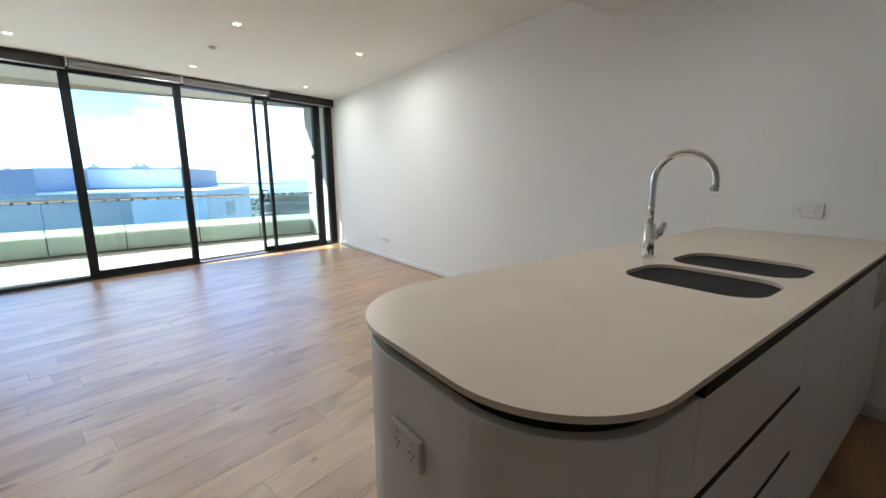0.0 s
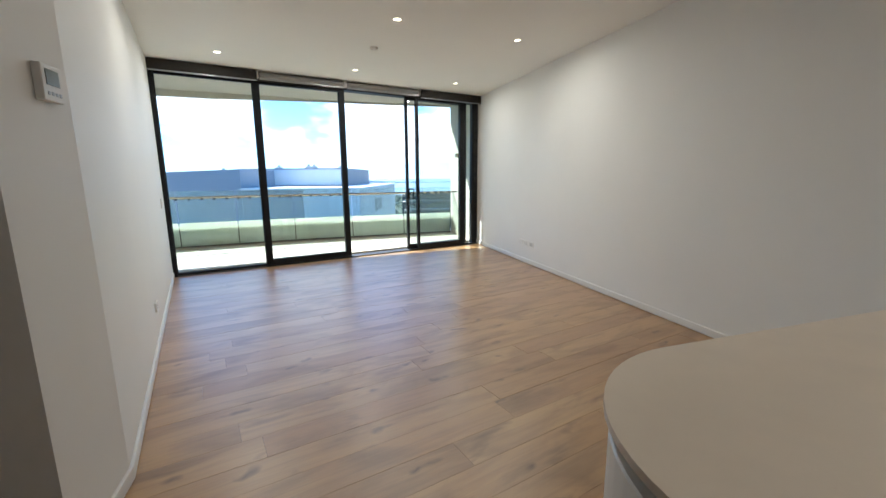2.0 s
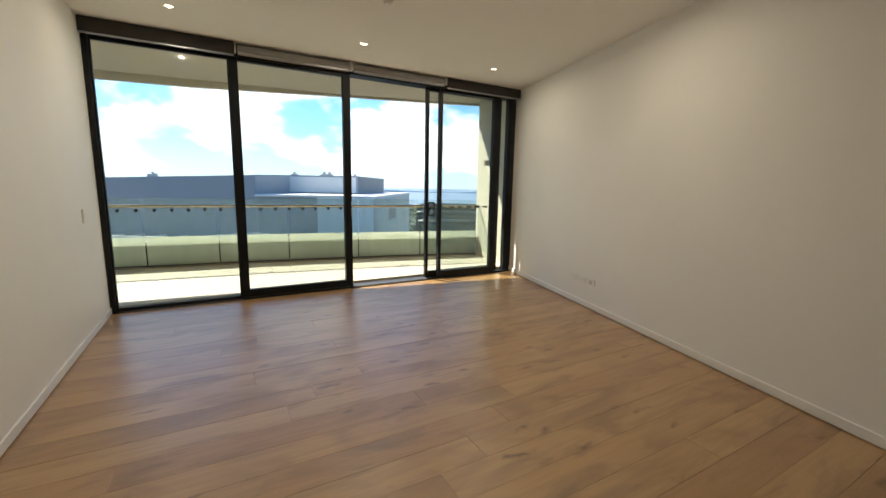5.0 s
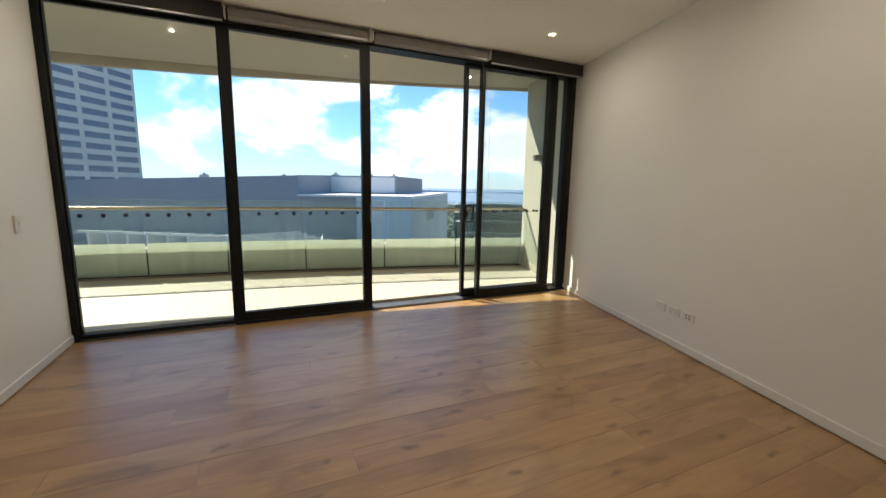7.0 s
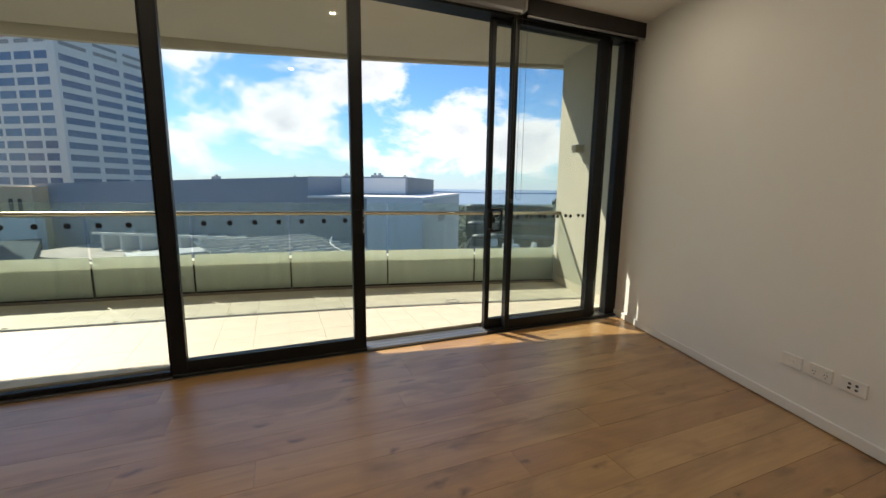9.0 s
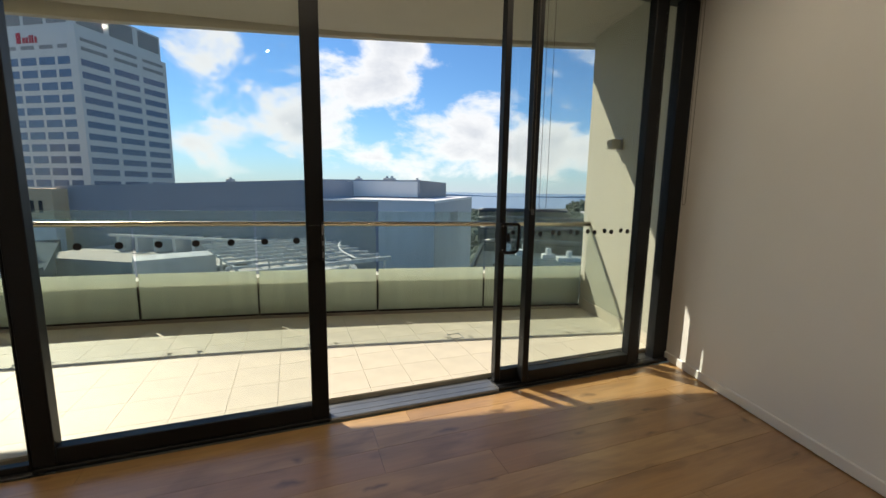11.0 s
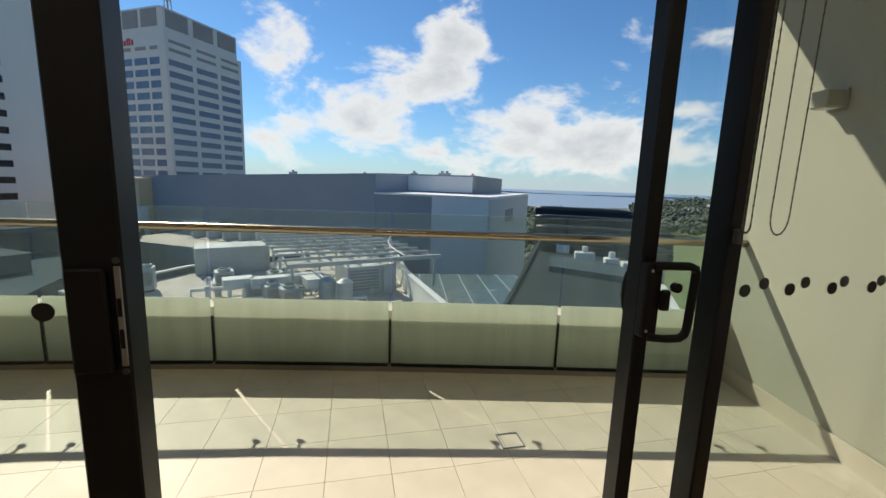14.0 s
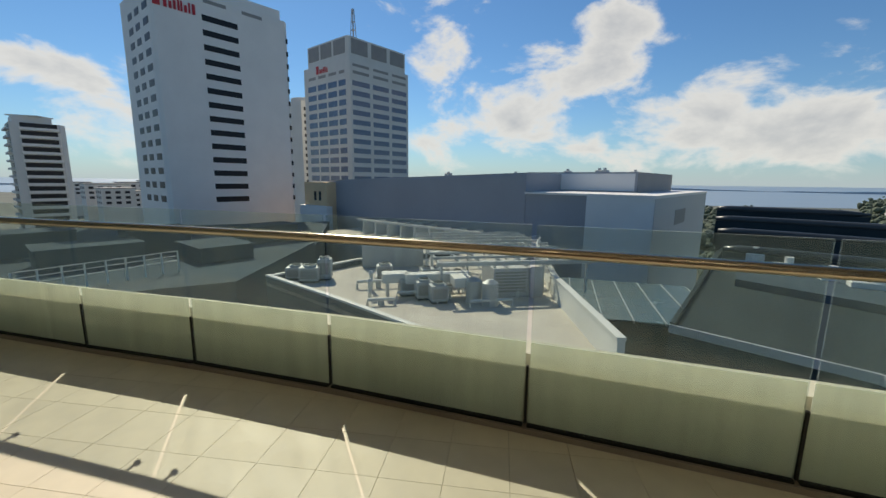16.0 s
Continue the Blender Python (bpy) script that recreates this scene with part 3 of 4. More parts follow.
def worktop_mesh(holes):
    """The slab with the bowls cut out."""
    bm = bmesh.new()
    loops = [rounded(U0, U1, V0, V1, (.25, 0, 0, .31), 14)] + holes
    for z in (CT - .013, CT):
        edges = []
        for lp in loops:
            vs = [bm.verts.new((x, y, z)) for x, y in lp]
            edges += [bm.edges.new((vs[i], vs[(i + 1) % len(vs)])) for i in range(len(vs))]
        bmesh.ops.triangle_fill(bm, use_beauty=True, use_dissolve=False, edges=edges)
    bm.verts.ensure_lookup_table()
    n = sum(len(lp) for lp in loops)
    base = 0
    for lp in loops:
        k = len(lp)
        for i in range(k):
            a, b = base + i, base + (i + 1) % k
            bm.faces.new((bm.verts[a], bm.verts[b], bm.verts[n + b], bm.verts[n + a]))
        base += k
    return bm


BOWLS = [(3.085, 3.395), (3.445, 3.775)]
SV0, SV1 = -6.155, -5.735
holes = [rounded(a, b, SV0, SV1, (.10, .10, .10, .10), 8) for a, b in BOWLS]
part("slab", worktop_mesh(holes), M_STONE, top)
sink = tagged(empty("sink", pose(0, 0, 0, 0, 0, SL)), "double undermount stainless steel kitchen sink", "sink")


def bowl(a, b):
    bm = bmesh.new()
    rings = []
    for d, z in ((-.004, CT - .0135), (-.004, CT - .016), (.004, CT - .12), (.012, CT - .17), (.035, CT - .188), (.12, CT - .192)):
        r = max(.02, .10 - d)
        rings.append([bm.verts.new((x, y, z)) for x, y in rounded(a + d, b - d, SV0 + d, SV1 - d, (r, r, r, r), 8)])
    for p, q in zip(rings, rings[1:]):
        for i in range(len(p)):
            bm.faces.new((p[i], p[(i + 1) % len(p)], q[(i + 1) % len(q)], q[i]))
    bm.faces.new(rings[-1])
    ob = part("bowl", bm, M_STEEL, sink, "brushed steel bowl", smooth=True)
    part("waste", cyl(((a + b) / 2, (SV0 + SV1) / 2, CT - .1915), ((a + b) / 2, (SV0 + SV1) / 2, CT - .186), .042, 24), M_CHROME, ob)


for a, b in BOWLS:
    bowl(a, b)

tap = tagged(empty("kitchen_tap", Matrix.Translation(slant(3.45, -5.665, CT)) @ Matrix.Rotation(radians(SL), 4, "Z")), "tall chrome gooseneck mixer tap", "tap")
part("base", cyl((0, 0, .0005), (0, 0, .012), .028, 24), M_CHROME, tap, smooth=False)
part("body", cyl((0, 0, .012), (0, 0, .145), .023, 24), M_CHROME, tap)
arc = [(0, 0, .145), (0, 0, .22), (0, 0, .308)] + [(0, -.112 + .112 * math.cos(a), .312 + .112 * math.sin(a)) for a in (math.pi * k / 16 for k in range(1, 16))] + [(0, -.224, .308), (0, -.222, .298)]
part("spout", tube(arc, .0125, 14), M_CHROME, tap, smooth=True)
part("aerator", cyl((0, -.222, .299), (0, -.221, .281), .0145, 18), M_CHROME, tap)
lev = part("lever_hub", cyl((.02, 0, .085), (.052, 0, .088), .019, 20), M_CHROME, tap, smooth=True)
part("lever", tube([(.05, 0, .088), (.072, -.01, .108), (.092, -.018, .138)], .012, 12, radii=[.019, .016, .011]), M_CHROME, lev, smooth=True)

wall_plate("power_socket", "white double power socket on the curved counter end",
           Matrix.Translation(slant(U0 + .0095, -5.83, .735)) @ Matrix.Rotation(radians(SL - 90), 4, "Z"), .115, .073, "double")

# ---- balcony ----
ZB = .05
GL = [(-3.0, 2.44), (-1.95, 2.36), (-.92, 2.26), (.05, 2.14), (.97, 2.04), (1.95, 1.90), (3.035, 1.70), (4.09, 1.485), (5.13, 1.265)]
GL = GL[::-1]                 # from the right wall to the left, outside lies to the right


def bwall_x(y):
    return 4.885 + .215 * y


structure("balcony_slab", prism([(-3.1, .162), (.0, .162), (.0, .076), (1.156, .076), (1.156, .151), (bwall_x(.16) + .1, .151), (bwall_x(1.7) + .1, 1.30), (bwall_x(1.7) + .1, 1.72)] + [(x, y + .42) for x, y in GL[1:]], -.25, ZB - .012), "concrete balcony floor slab", "balcony").data.materials[0] = M_GROUT
structure("wall_balcony", prism([(bwall_x(.16), .102), (bwall_x(1.30), 1.32), (bwall_x(1.3) + .3, 1.40), (bwall_x(.16) + .3, .102)], -.25, 2.80), "pale rendered dividing wall at the balcony end", "wall").data.materials[0] = M_RENDER
structure("wall_balcony_far", box(-3.25, -3.05, .16, 2.9, -.25, 2.818), "plain rendered wall at the far balcony end", "wall").data.materials[0] = M_RENDER
structure("wall_facade", box(-3.25, -.0, -.03, .16, 0.0, 3.0), "rendered outer wall beside the window", "wall").data.materials[0] = M_RENDER
SOF = [(6.0, 1.24), (5.35, 1.56), (4.38, 1.86), (3.6, 2.08), (2.87, 2.27), (1.79, 2.40), (.73, 2.53), (-.68, 2.70), (-1.8, 2.80), (-3.2, 2.90)]
EDGE_Z = [2.772, 2.772, 2.772, 2.772, 2.772, 2.735, 2.70, 2.69, 2.69, 2.69]
ins = offset_line(SOF, .11)
structure("soffit", prism([(-3.2, .161), (6.0, .161)] + ins, 2.80, 3.05), "flat painted balcony soffit", "soffit").data.materials[0] = M_SOFFIT
structure("soffit_groove", band(SOF, .11, .075, 2.90, 3.05), "dark drip groove in the soffit", "soffit").data.materials[0] = M_BLACK


def edge_beam():
    """The pale nosing of the slab, a little deeper towards the far end."""
    bm = bmesh.new()
    rows = [[bm.verts.new((p[0], p[1], z)) for p, z in zip(line, zs)] for line, zs in
            ((offset_line(SOF, .075), EDGE_Z), (SOF, EDGE_Z), (SOF, [3.12] * len(SOF)), (offset_line(SOF, .075), [3.12] * len(SOF)))]
    for k in range(4):
        for i in range(len(SOF) - 1):
            bm.faces.new((rows[k][i], rows[k][i + 1], rows[(k + 1) % 4][i + 1], rows[(k + 1) % 4][i]))
    bm.faces.new([r[0] for r in rows])
    bm.faces.new([r[-1] for r in rows])
    return bm


structure("soffit_edge", edge_beam(), "pale painted edge of the soffit", "soffit").data.materials[0] = M_SOFFIT
structure("roof_slab", prism([(-3.2, -9.6), (5.4, -9.6), (5.4, 1.1), (-3.2, 2.5)], 3.051, 3.3), "concrete slab of the floor above", "slab").data.materials[0] = M_RENDER

structure("upstand", band(GL, -.05, -.22, -.25, .425), "pale rendered balcony upstand behind the glass", "parapet").data.materials[0] = M_RENDER
structure("kerb", band(GL, .035, -.05, ZB - .012, .075), "low brown-grey tiled kerb under the glass", "kerb").data.materials[0] = M_KERB
FILM_Z = .50
balustrade = tagged(empty("balustrade"), "frameless green glass balustrade with bronze steel handrail", "balustrade", kind="structure")
for (x0, y0), (x1, y1) in zip(GL, GL[1:]):
    a, b = Vector((x0, y0)), Vector((x1, y1))
    d = (b - a).normalized()
    a, b = a + d * .011, b - d * .011
    nrm = Vector((-d.y, d.x)) * .006
    part("pane", prism([a + nrm, b + nrm, b - nrm, a - nrm], .08, 1.06), M_GLASSB, balustrade, "green tinted toughened glass")
    part("channel", prism([a + nrm * 3, b + nrm * 3, b - nrm * 3, a - nrm * 3], .075, .087), M_BLACK, balustrade, "black glazing channel")
    part("frosted_band", prism([a - nrm * 1.35, b - nrm * 1.35, b - nrm * 1.1, a - nrm * 1.1], .087, FILM_Z), M_FILM, balustrade, "frosted cream film on the lower glass")
for i, (x, y) in enumerate(GL[1:-1]):
    d = (Vector(GL[i + 2]) - Vector(GL[i])).normalized()
    n = Vector((-d.y, d.x))
    # added black strip: the shaded upstand as seen through the open joint
    part("joint_shade", prism([Vector((x, y)) + d * s * .0055 + n * w for s, w in ((-1, -.007), (1, -.007), (1, .007), (-1, .007))], .087, .385), M_JOINT, balustrade, "black strip for the shade in a joint")
    for s in (-.1, .1):
        p = Vector((x, y)) + d * s
        q = p + n * .058
        stem = part("bracket", cyl((p.x + n.x * .007, p.y + n.y * .007, .930), (q.x, q.y, .936), .007, 10), M_RAIL, balustrade)
        part("rosette", cyl((p.x + n.x * .0065, p.y + n.y * .0065, .930), (p.x + n.x * .013, p.y + n.y * .013, .930), .018, 16), M_RAIL, stem)
rail_line = [(x, y, .948) for x, y in offset_line(GL, .07)]
rail_line[0] = (bwall_x(1.2) - .004, rail_line[0][1] + .0, .948)
part("handrail", tube(rail_line, .023, 16), M_RAIL, balustrade, "bronze stainless handrail", smooth=True)

# skirting tiles on the dividing wall
sk = structure("balcony_skirting", prism([(bwall_x(.17) - .002, .17), (bwall_x(1.22) - .002, 1.22), (bwall_x(1.22) - .012, 1.22), (bwall_x(.17) - .012, .17)], ZB, ZB + .10), "cream tile skirting on the balcony wall", "skirting")
sk.data.materials[0] = M_TILE
wl = tagged(empty("wall_light", Matrix.Translation((bwall_x(.78), .78, 1.70)) @ Matrix.Rotation(radians(-12), 4, "Z")), "small square outdoor wall light", "light")
part("backplate", box(-.012, 0, -.05, .05, -.05, .05, .003), M_SILVER, wl)
part("housing", box(-.10, -.012, -.045, .045, -.04, .04, .006), M_RENDER, wl)
part("lens", box(-.09, -.03, -.035, .035, -.044, -.04), M_PLASTIC, wl)
drain = tagged(empty("floor_drain", pose(3.53, .865, ZB)), "square tile-insert floor drain with thin metal frame", "drain")
for a in ((-.055, .055, -.055, -.049), (-.055, .055, .049, .055), (-.055, -.049, -.049, .049), (.049, .055, -.049, .049)):
    part("frame", box(*a, 0.001, .004), M_SILVER, drain)

# ---- kitchen and living floor boards ----
ROOM = [(0.0, -.03), (0, -4.25), (-.10, -4.67), (-1.75, -4.27), (-1.75, -9.4), (rwall_x(-9.4), -9.4), (rwall_x(-.03), -.03)]
floor = structure("floor", prism([(-1.9, -.026), (-1.9, -9.6), (rwall_x(-9.6) + .1, -9.6), (rwall_x(-.026) + .1, -.026)], -.25, -.004), "warm oak board floor with a satin finish", "floor")
floor.data.materials[0] = M_SUB
rng = random.Random(7)


def board(x0, x1, y0, y1):
    poly = [(x0, y0), (x1, y0), (x1, y1), (x0, y1)]
    poly = clip(poly, (rwall_x(-.03) + .01, -.03), (rwall_x(-.03) + .01 - 5, -.03))
    poly = clip(poly, (rwall_x(-9.4) + .01, -9.4), (rwall_x(-.03) + .01, -.03)) if len(poly) > 2 else poly
    if len(poly) < 3:
        return
    cx, cy = sum(p[0] for p in poly) / len(poly), sum(p[1] for p in poly) / len(poly)
    bm = bmesh.new()
    g = .0007
    top_v, mid_v, low_v = [], [], []
    for p in poly:
        lx, ly = p[0] - cx, p[1] - cy
        k = 1 - g / max(.02, abs(ly))
        kx = 1 - g / max(.02, abs(lx))
        top_v.append(bm.verts.new((lx * kx, ly * k, 0)))
        low_v.append(bm.verts.new((lx * (1 - .0004 / max(.02, abs(lx))), ly * (1 - .0004 / max(.02, abs(ly))), -.0035)))
    bm.faces.new(top_v)
    n = len(poly)
    for i in range(n):
        bm.faces.new((top_v[i], low_v[i], low_v[(i + 1) % n], top_v[(i + 1) % n]))
    ob = part("plank", bm, M_OAK, floor)
    ob.location = (cx, cy, rng.uniform(-.0004, .0004))


PW, y = .185, -.03
y_rows = [-.03]
while y_rows[-1] > -9.4:
    y_rows.append(-.145 - PW * (len(y_rows) - 1))
for r, (ya, yb) in enumerate(zip(y_rows, y_rows[1:])):
    x_min = 0.0 if yb > -4.25 else (-.05 if yb > -4.6 else -1.75)
    x = x_min - rng.uniform(0, 1.7)
    while x < rwall_x(ya):
        ln = rng.choice((1.5, 1.9, 1.9, 2.2))
        board(max(x, x_min), x + ln, yb, ya)
        x += ln

# ---- balcony tiles ----
TP, tg = .2675, .0020
deck = tagged(empty("balcony_floor"), "cream porcelain tiled balcony floor", "floor", kind="structure")
tile_mesh = None
inner = [(x, y - .035) for x, y in GL]
left_line = GL[::-1]


def line_y(x):
    for (xa, ya), (xb, yb) in zip(left_line, left_line[1:]):
        if xa <= x <= xb:
            return ya + (yb - ya) * (x - xa) / (xb - xa) - .037
    return left_line[-1][1] - .037


ny = 9
for j in range(-2, ny):
    for i in range(-18, 14):
        x0, y0 = 1.62 + i * TP + tg / 2, .4725 + (j) * TP + tg / 2
        x1, y1 = x0 + TP - tg, y0 + TP - tg
        poly = [(x0, y0), (x1, y0), (x1, y1), (x0, y1)]
        whole = True
        y_in = .165 if x1 < .05 else .078 if x0 < 1.15 else .152
        for a, b in (((5, y_in), (-3, y_in)),):
            q = clip(poly, b, a)
            whole &= len(q) == 4 and all(abs(u[0] - v[0]) + abs(u[1] - v[1]) < 1e-6 for u, v in zip(q, poly))
            poly = q
        for a, b in (((bwall_x(.05) - .003, .05), (bwall_x(1.5) - .003, 1.5)), ((x1, line_y(x1)), (x0, line_y(x0)))):
            if len(poly) > 2:
                q = clip(poly, a, b)
                whole &= len(q) == len(poly) and all(abs(u[0] - v[0]) + abs(u[1] - v[1]) < 1e-6 for u, v in zip(q, poly))
                poly = q
        if len(poly) < 3 or x1 < -3.0:
            continue
        if whole and tile_mesh is not None:
            ob = new("tile", tile_mesh)
            ob.parent = deck
        else:
            cx0, cy0 = (x0 + x1) / 2, (y0 + y1) / 2
            ob = part("tile", prism([(p[0] - cx0, p[1] - cy0) for p in poly], -.010, 0), M_TILE, deck)
            if whole:
                tile_mesh = ob.data
        ob.location = ((x0 + x1) / 2, (y0 + y1) / 2, ZB)

structure("wall_over_window", box(0, 5.3, .0, .16, 2.70, 3.0), "rendered lintel over the window", "wall").data.materials[0] = M_RENDER

# ---- the city outside ----
EYE = Vector((2.885, -.14, 1.25))


def at(bearing, dist, z=0.0):
    """A place by compass bearing (clockwise from +y) and distance from the balcony door."""
    return Vector((EYE.x + dist * math.sin(radians(bearing)), EYE.y + dist * math.cos(radians(bearing)), z))


M_GROUND = mottled("distant_ground", (.12, .13, .11), .95, .35, .02, 1, 0)
# sea colour paled to carry the haze of the air
M_SEA = mottled("hazy_sea", (.20, .29, .38), .4, .15, .01, .5, 0)
M_TWHITE = mottled("white_tower_panels", (.77, .745, .71), .7, .06, .15, 4, .05)
M_TCREAM = mottled("cream_tower_concrete", (.65, .635, .60), .75, .07, .15, 4, .05)
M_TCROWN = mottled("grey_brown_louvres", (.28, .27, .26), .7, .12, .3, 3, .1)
M_WIN = mottled("blue_tower_glass", (.10, .145, .23), .12, .25, .3, 3, 0, 0, .7)
M_WIND = mottled("dark_tower_glass", (.018, .020, .024), .4, .3, .3, 3, 0, 0, .25)
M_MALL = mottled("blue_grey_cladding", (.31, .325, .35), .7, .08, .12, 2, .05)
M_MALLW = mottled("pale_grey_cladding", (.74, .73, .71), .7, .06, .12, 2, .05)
# mid grey; on the shopping centre it stands for the shaded side
M_MALLS = mottled("grey_and_shaded_cladding", (.50, .50, .50), .7, .06, .12, 2, .05)
M_TAN = mottled("tan_render", (.70, .50, .30), .8, .1, .3, 4, .05)
M_DECK = mottled("gravel_roof", (.52, .48, .42), .95, .22, .5, 12, .3)
M_PARA = mottled("white_parapet", (.66, .66, .63), .7, .1, .5, 10, .05)
M_DARKROOF = mottled("dark_metal_roof", (.030, .044, .050), .9, .25, .25, 5, .1, 0, .08)
M_METAL = mottled("galvanised_plant", (.43, .45, .45), .5, .15, 1, 12, .05, .1)
# headland and far tree colours have air haze mixed in
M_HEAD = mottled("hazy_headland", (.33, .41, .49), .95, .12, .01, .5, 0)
M_FOL = mottled("hazy_foliage", (.105, .135, .095), .9, .4, .1, 2, 0)
M_CANOPY = mottled("black_canopy", (.034, .042, .046), .35, .2, .4, 6, .02)
M_POD = mottled("blue_grey_roof", (.065, .095, .115), .95, .25, .15, 3, .1, 0, .05)
M_SKYL = mottled("green_skylight_glass", (.075, .115, .11), .25, .2, .5, 6, .02)

ground = structure("ground", box(-2400, 2400, 40, 620, -31, -30), "hazy city ground far below the balcony", "ground")
ground.data.materials[0] = M_GROUND
structure("ground_near", box(-400, 400, -300, 40, -31, -30), "street level ground far below", "ground").data.materials[0] = M_GROUND
structure("water", box(-6500, 6500, 620, 9000, -31, -29.95), "pale blue sea reaching the horizon", "water").data.materials[0] = M_SEA

GX, GY = Vector((.524, .852)), Vector((-.852, .524))    # the street grid


def grid_pose(p):
    """Local x runs along the street grid away to the right, local y away to the left."""
    return Matrix.Translation((p.x, p.y, 0)) @ Matrix.Rotation(math.atan2(GX.y, GX.x), 4, "Z")


def window_grid(parent, face, rows, cols, mat, depth=.25):
    """Recessed windows: face 'x' is the long front (local y = 0), 'y' the side (local x = 0)."""
    meshes = {}
    for z, h in rows:
        for c, w in cols:
            key = (round(w, 2), round(h, 2))
            if key not in meshes:
                bm = box(-w / 2, w / 2, -.06, depth, -h / 2, h / 2) if face == "x" else box(-.06, depth, -w / 2, w / 2, -h / 2, h / 2)
                ob = part("window", bm, mat, parent)
                meshes[key] = ob.data
            else:
                ob = new("window", meshes[key])
                ob.parent = parent
            ob.location = (c, 0, z) if face == "x" else (0, c, z)


# white office tower with a red sign
t1 = tagged(empty("office_tower", grid_pose(at(-42.3, 115))), "tall white office tower with dark ribbon windows", "tower")
part("wall", prism([(0, .8), (.8, 0), (31.6, 0), (32.6, 1.0), (32.6, 21), (0, 22)], -30, 43.6), M_TWHITE, t1)
part("parapet", prism([(2, 2), (31, 1.2), (31, 20), (2, 20)], 43.6, 46.4), M_TWHITE, t1)
FL = 3.30
rows = [(38.6 - FL * i, 1.35) for i in range(14)]
window_grid(t1, "x", rows, [(14.6, 8.3)], M_WIND)
window_grid(t1, "y", [(z + .3, 1.5) for z, _ in rows], [(3.4, 3.6), (9.4, 3.2), (14.8, 3.2)], M_WIND)
window_grid(t1, "x", [(z, 1.2) for z, _ in rows], [(32.0, .5)], M_WIND)
for x in (13.6, 22.6):
    part("louvre", box(x - 2.6, x + 2.6, -.08, .1, 42.0, 42.8), M_TCROWN, t1)
sg = tagged(empty("sign", grid_pose(at(-42.3, 115))), "red sign shapes high on the white tower", "sign")
for i, (w, h) in enumerate(((2.0, 3.0), (.9, 1.5), (.8, 1.5), (.7, 1.9), (.6, 2.2), (.5, 2.2), (.8, 1.5), (.5, 2.2), (.9, 2.2))):
    x = (1.3, 3.0, 4.0, 4.9, 5.7, 6.3, 7.1, 7.9, 8.8)[i]
    part("letter_block", box(x - w * .36, x + w * .36, -.18, -.002, 38.6, 38.6 + h), M_RED, sg)

# cream tower with blue glass
t2 = tagged(empty("office_tower", grid_pose(at(-21.05, 165))), "cream concrete office tower with blue glass bands", "tower")
part("wall", prism([(0, 1.2), (1.2, 0), (32.3, 0), (33.5, 1.2), (33.5, 28.3), (0, 29.5)], -30, 46.0), M_TCREAM, t2)
part("crown", prism([(1.2, 2.0), (2.0, 1.2), (31.5, 1.2), (32.3, 2.0), (32.3, 27.5), (1.2, 28)], 46.0, 54.6), M_TCREAM, t2)
for i in range(3):
    part("louvre", box(2.8 + i * 10, 10.8 + i * 10, 1.05, 1.4, 48.6, 54.0), M_TCROWN, t2, "grey louvre screen")
for i in range(3):
    part("louvre", box(1.05, 1.4, 2.8 + i * 8.6, 10 + i * 8.6, 48.6, 54.0), M_TCROWN, t2, "grey louvre screen")
rows2 = [(37.6 - 3.62 * i, 1.9) for i in range(15)]
window_grid(t2, "x", rows2, [(6.4, 8.6), (16.6, 8.6), (26.8, 8.6)], M_WIN)
window_grid(t2, "y", [(z, 2.2) for z, _ in rows2], [(3.5, 4.4), (9.8, 5.9), (16.8, 5.9), (23.8, 5.9)], M_WIN)
window_grid(t2, "x", [(41.6, 1.1), (44.2, 1.0)], [(6.4, 8.0), (16.6, 8.0), (26.8, 8.0)], M_TCROWN)
window_grid(t2, "y", [(41.6, 1.1)], [(3.6, 3.4), (9.6, 5.0), (16.6, 5.0), (23.6, 5.0)], M_TCROWN)
mast = tagged(empty("roof_mast", grid_pose(at(-20.2, 178))), "thin steel lattice mast on the tower roof", "mast")
for dx, dy in ((-.9, -.9), (.9, -.9), (.9, .9), (-.9, .9)):
    part("leg", tube([(dx, dy, 54.6), (dx * .3, dy * .3, 68)], .16, 6), M_TCROWN, mast)
for z in (57, 60, 63, 66):
    k = 1 - .7 * (z - 54.6) / 13.4
    part("brace", box(-.9 * k, .9 * k, -.9 * k, .9 * k, z, z + .2), M_TCROWN, mast)
s2 = tagged(empty("sign", grid_pose(at(-21.05, 165))), "small red sign shapes on the cream tower", "sign")
for i, (w, h) in enumerate(((2.0, 3.0), (.9, 1.6), (.9, 1.6), (.7, 2.2), (.7, 2.2), (.9, 1.7))):
    y = (19.5, 17.6, 16.4, 15.2, 14.2, 13.0)[i]
    part("letter_block", box(-.2, -.002, y - w * .38, y + w * .38, 42.9, 42.9 + h), M_RED, s2)

# slim grey tower between the two
t3 = tagged(empty("apartment_tower", grid_pose(at(-27.0, 210))), "grey apartment tower half hidden behind others", "tower")
part("wall", box(0, 14, 0, 16, -30, 37.5), M_TCREAM, t3)
part("roof", cyl((7, 8, 37.5), (7, 8, 39.6), 6.5, 20), M_TCREAM, t3)
window_grid(t3, "x", [(34 - 3.1 * i, 1.5) for i in range(17)], [(2.6, 2.6), (7.2, 2.6), (11.4, 2.6)], M_WIND)

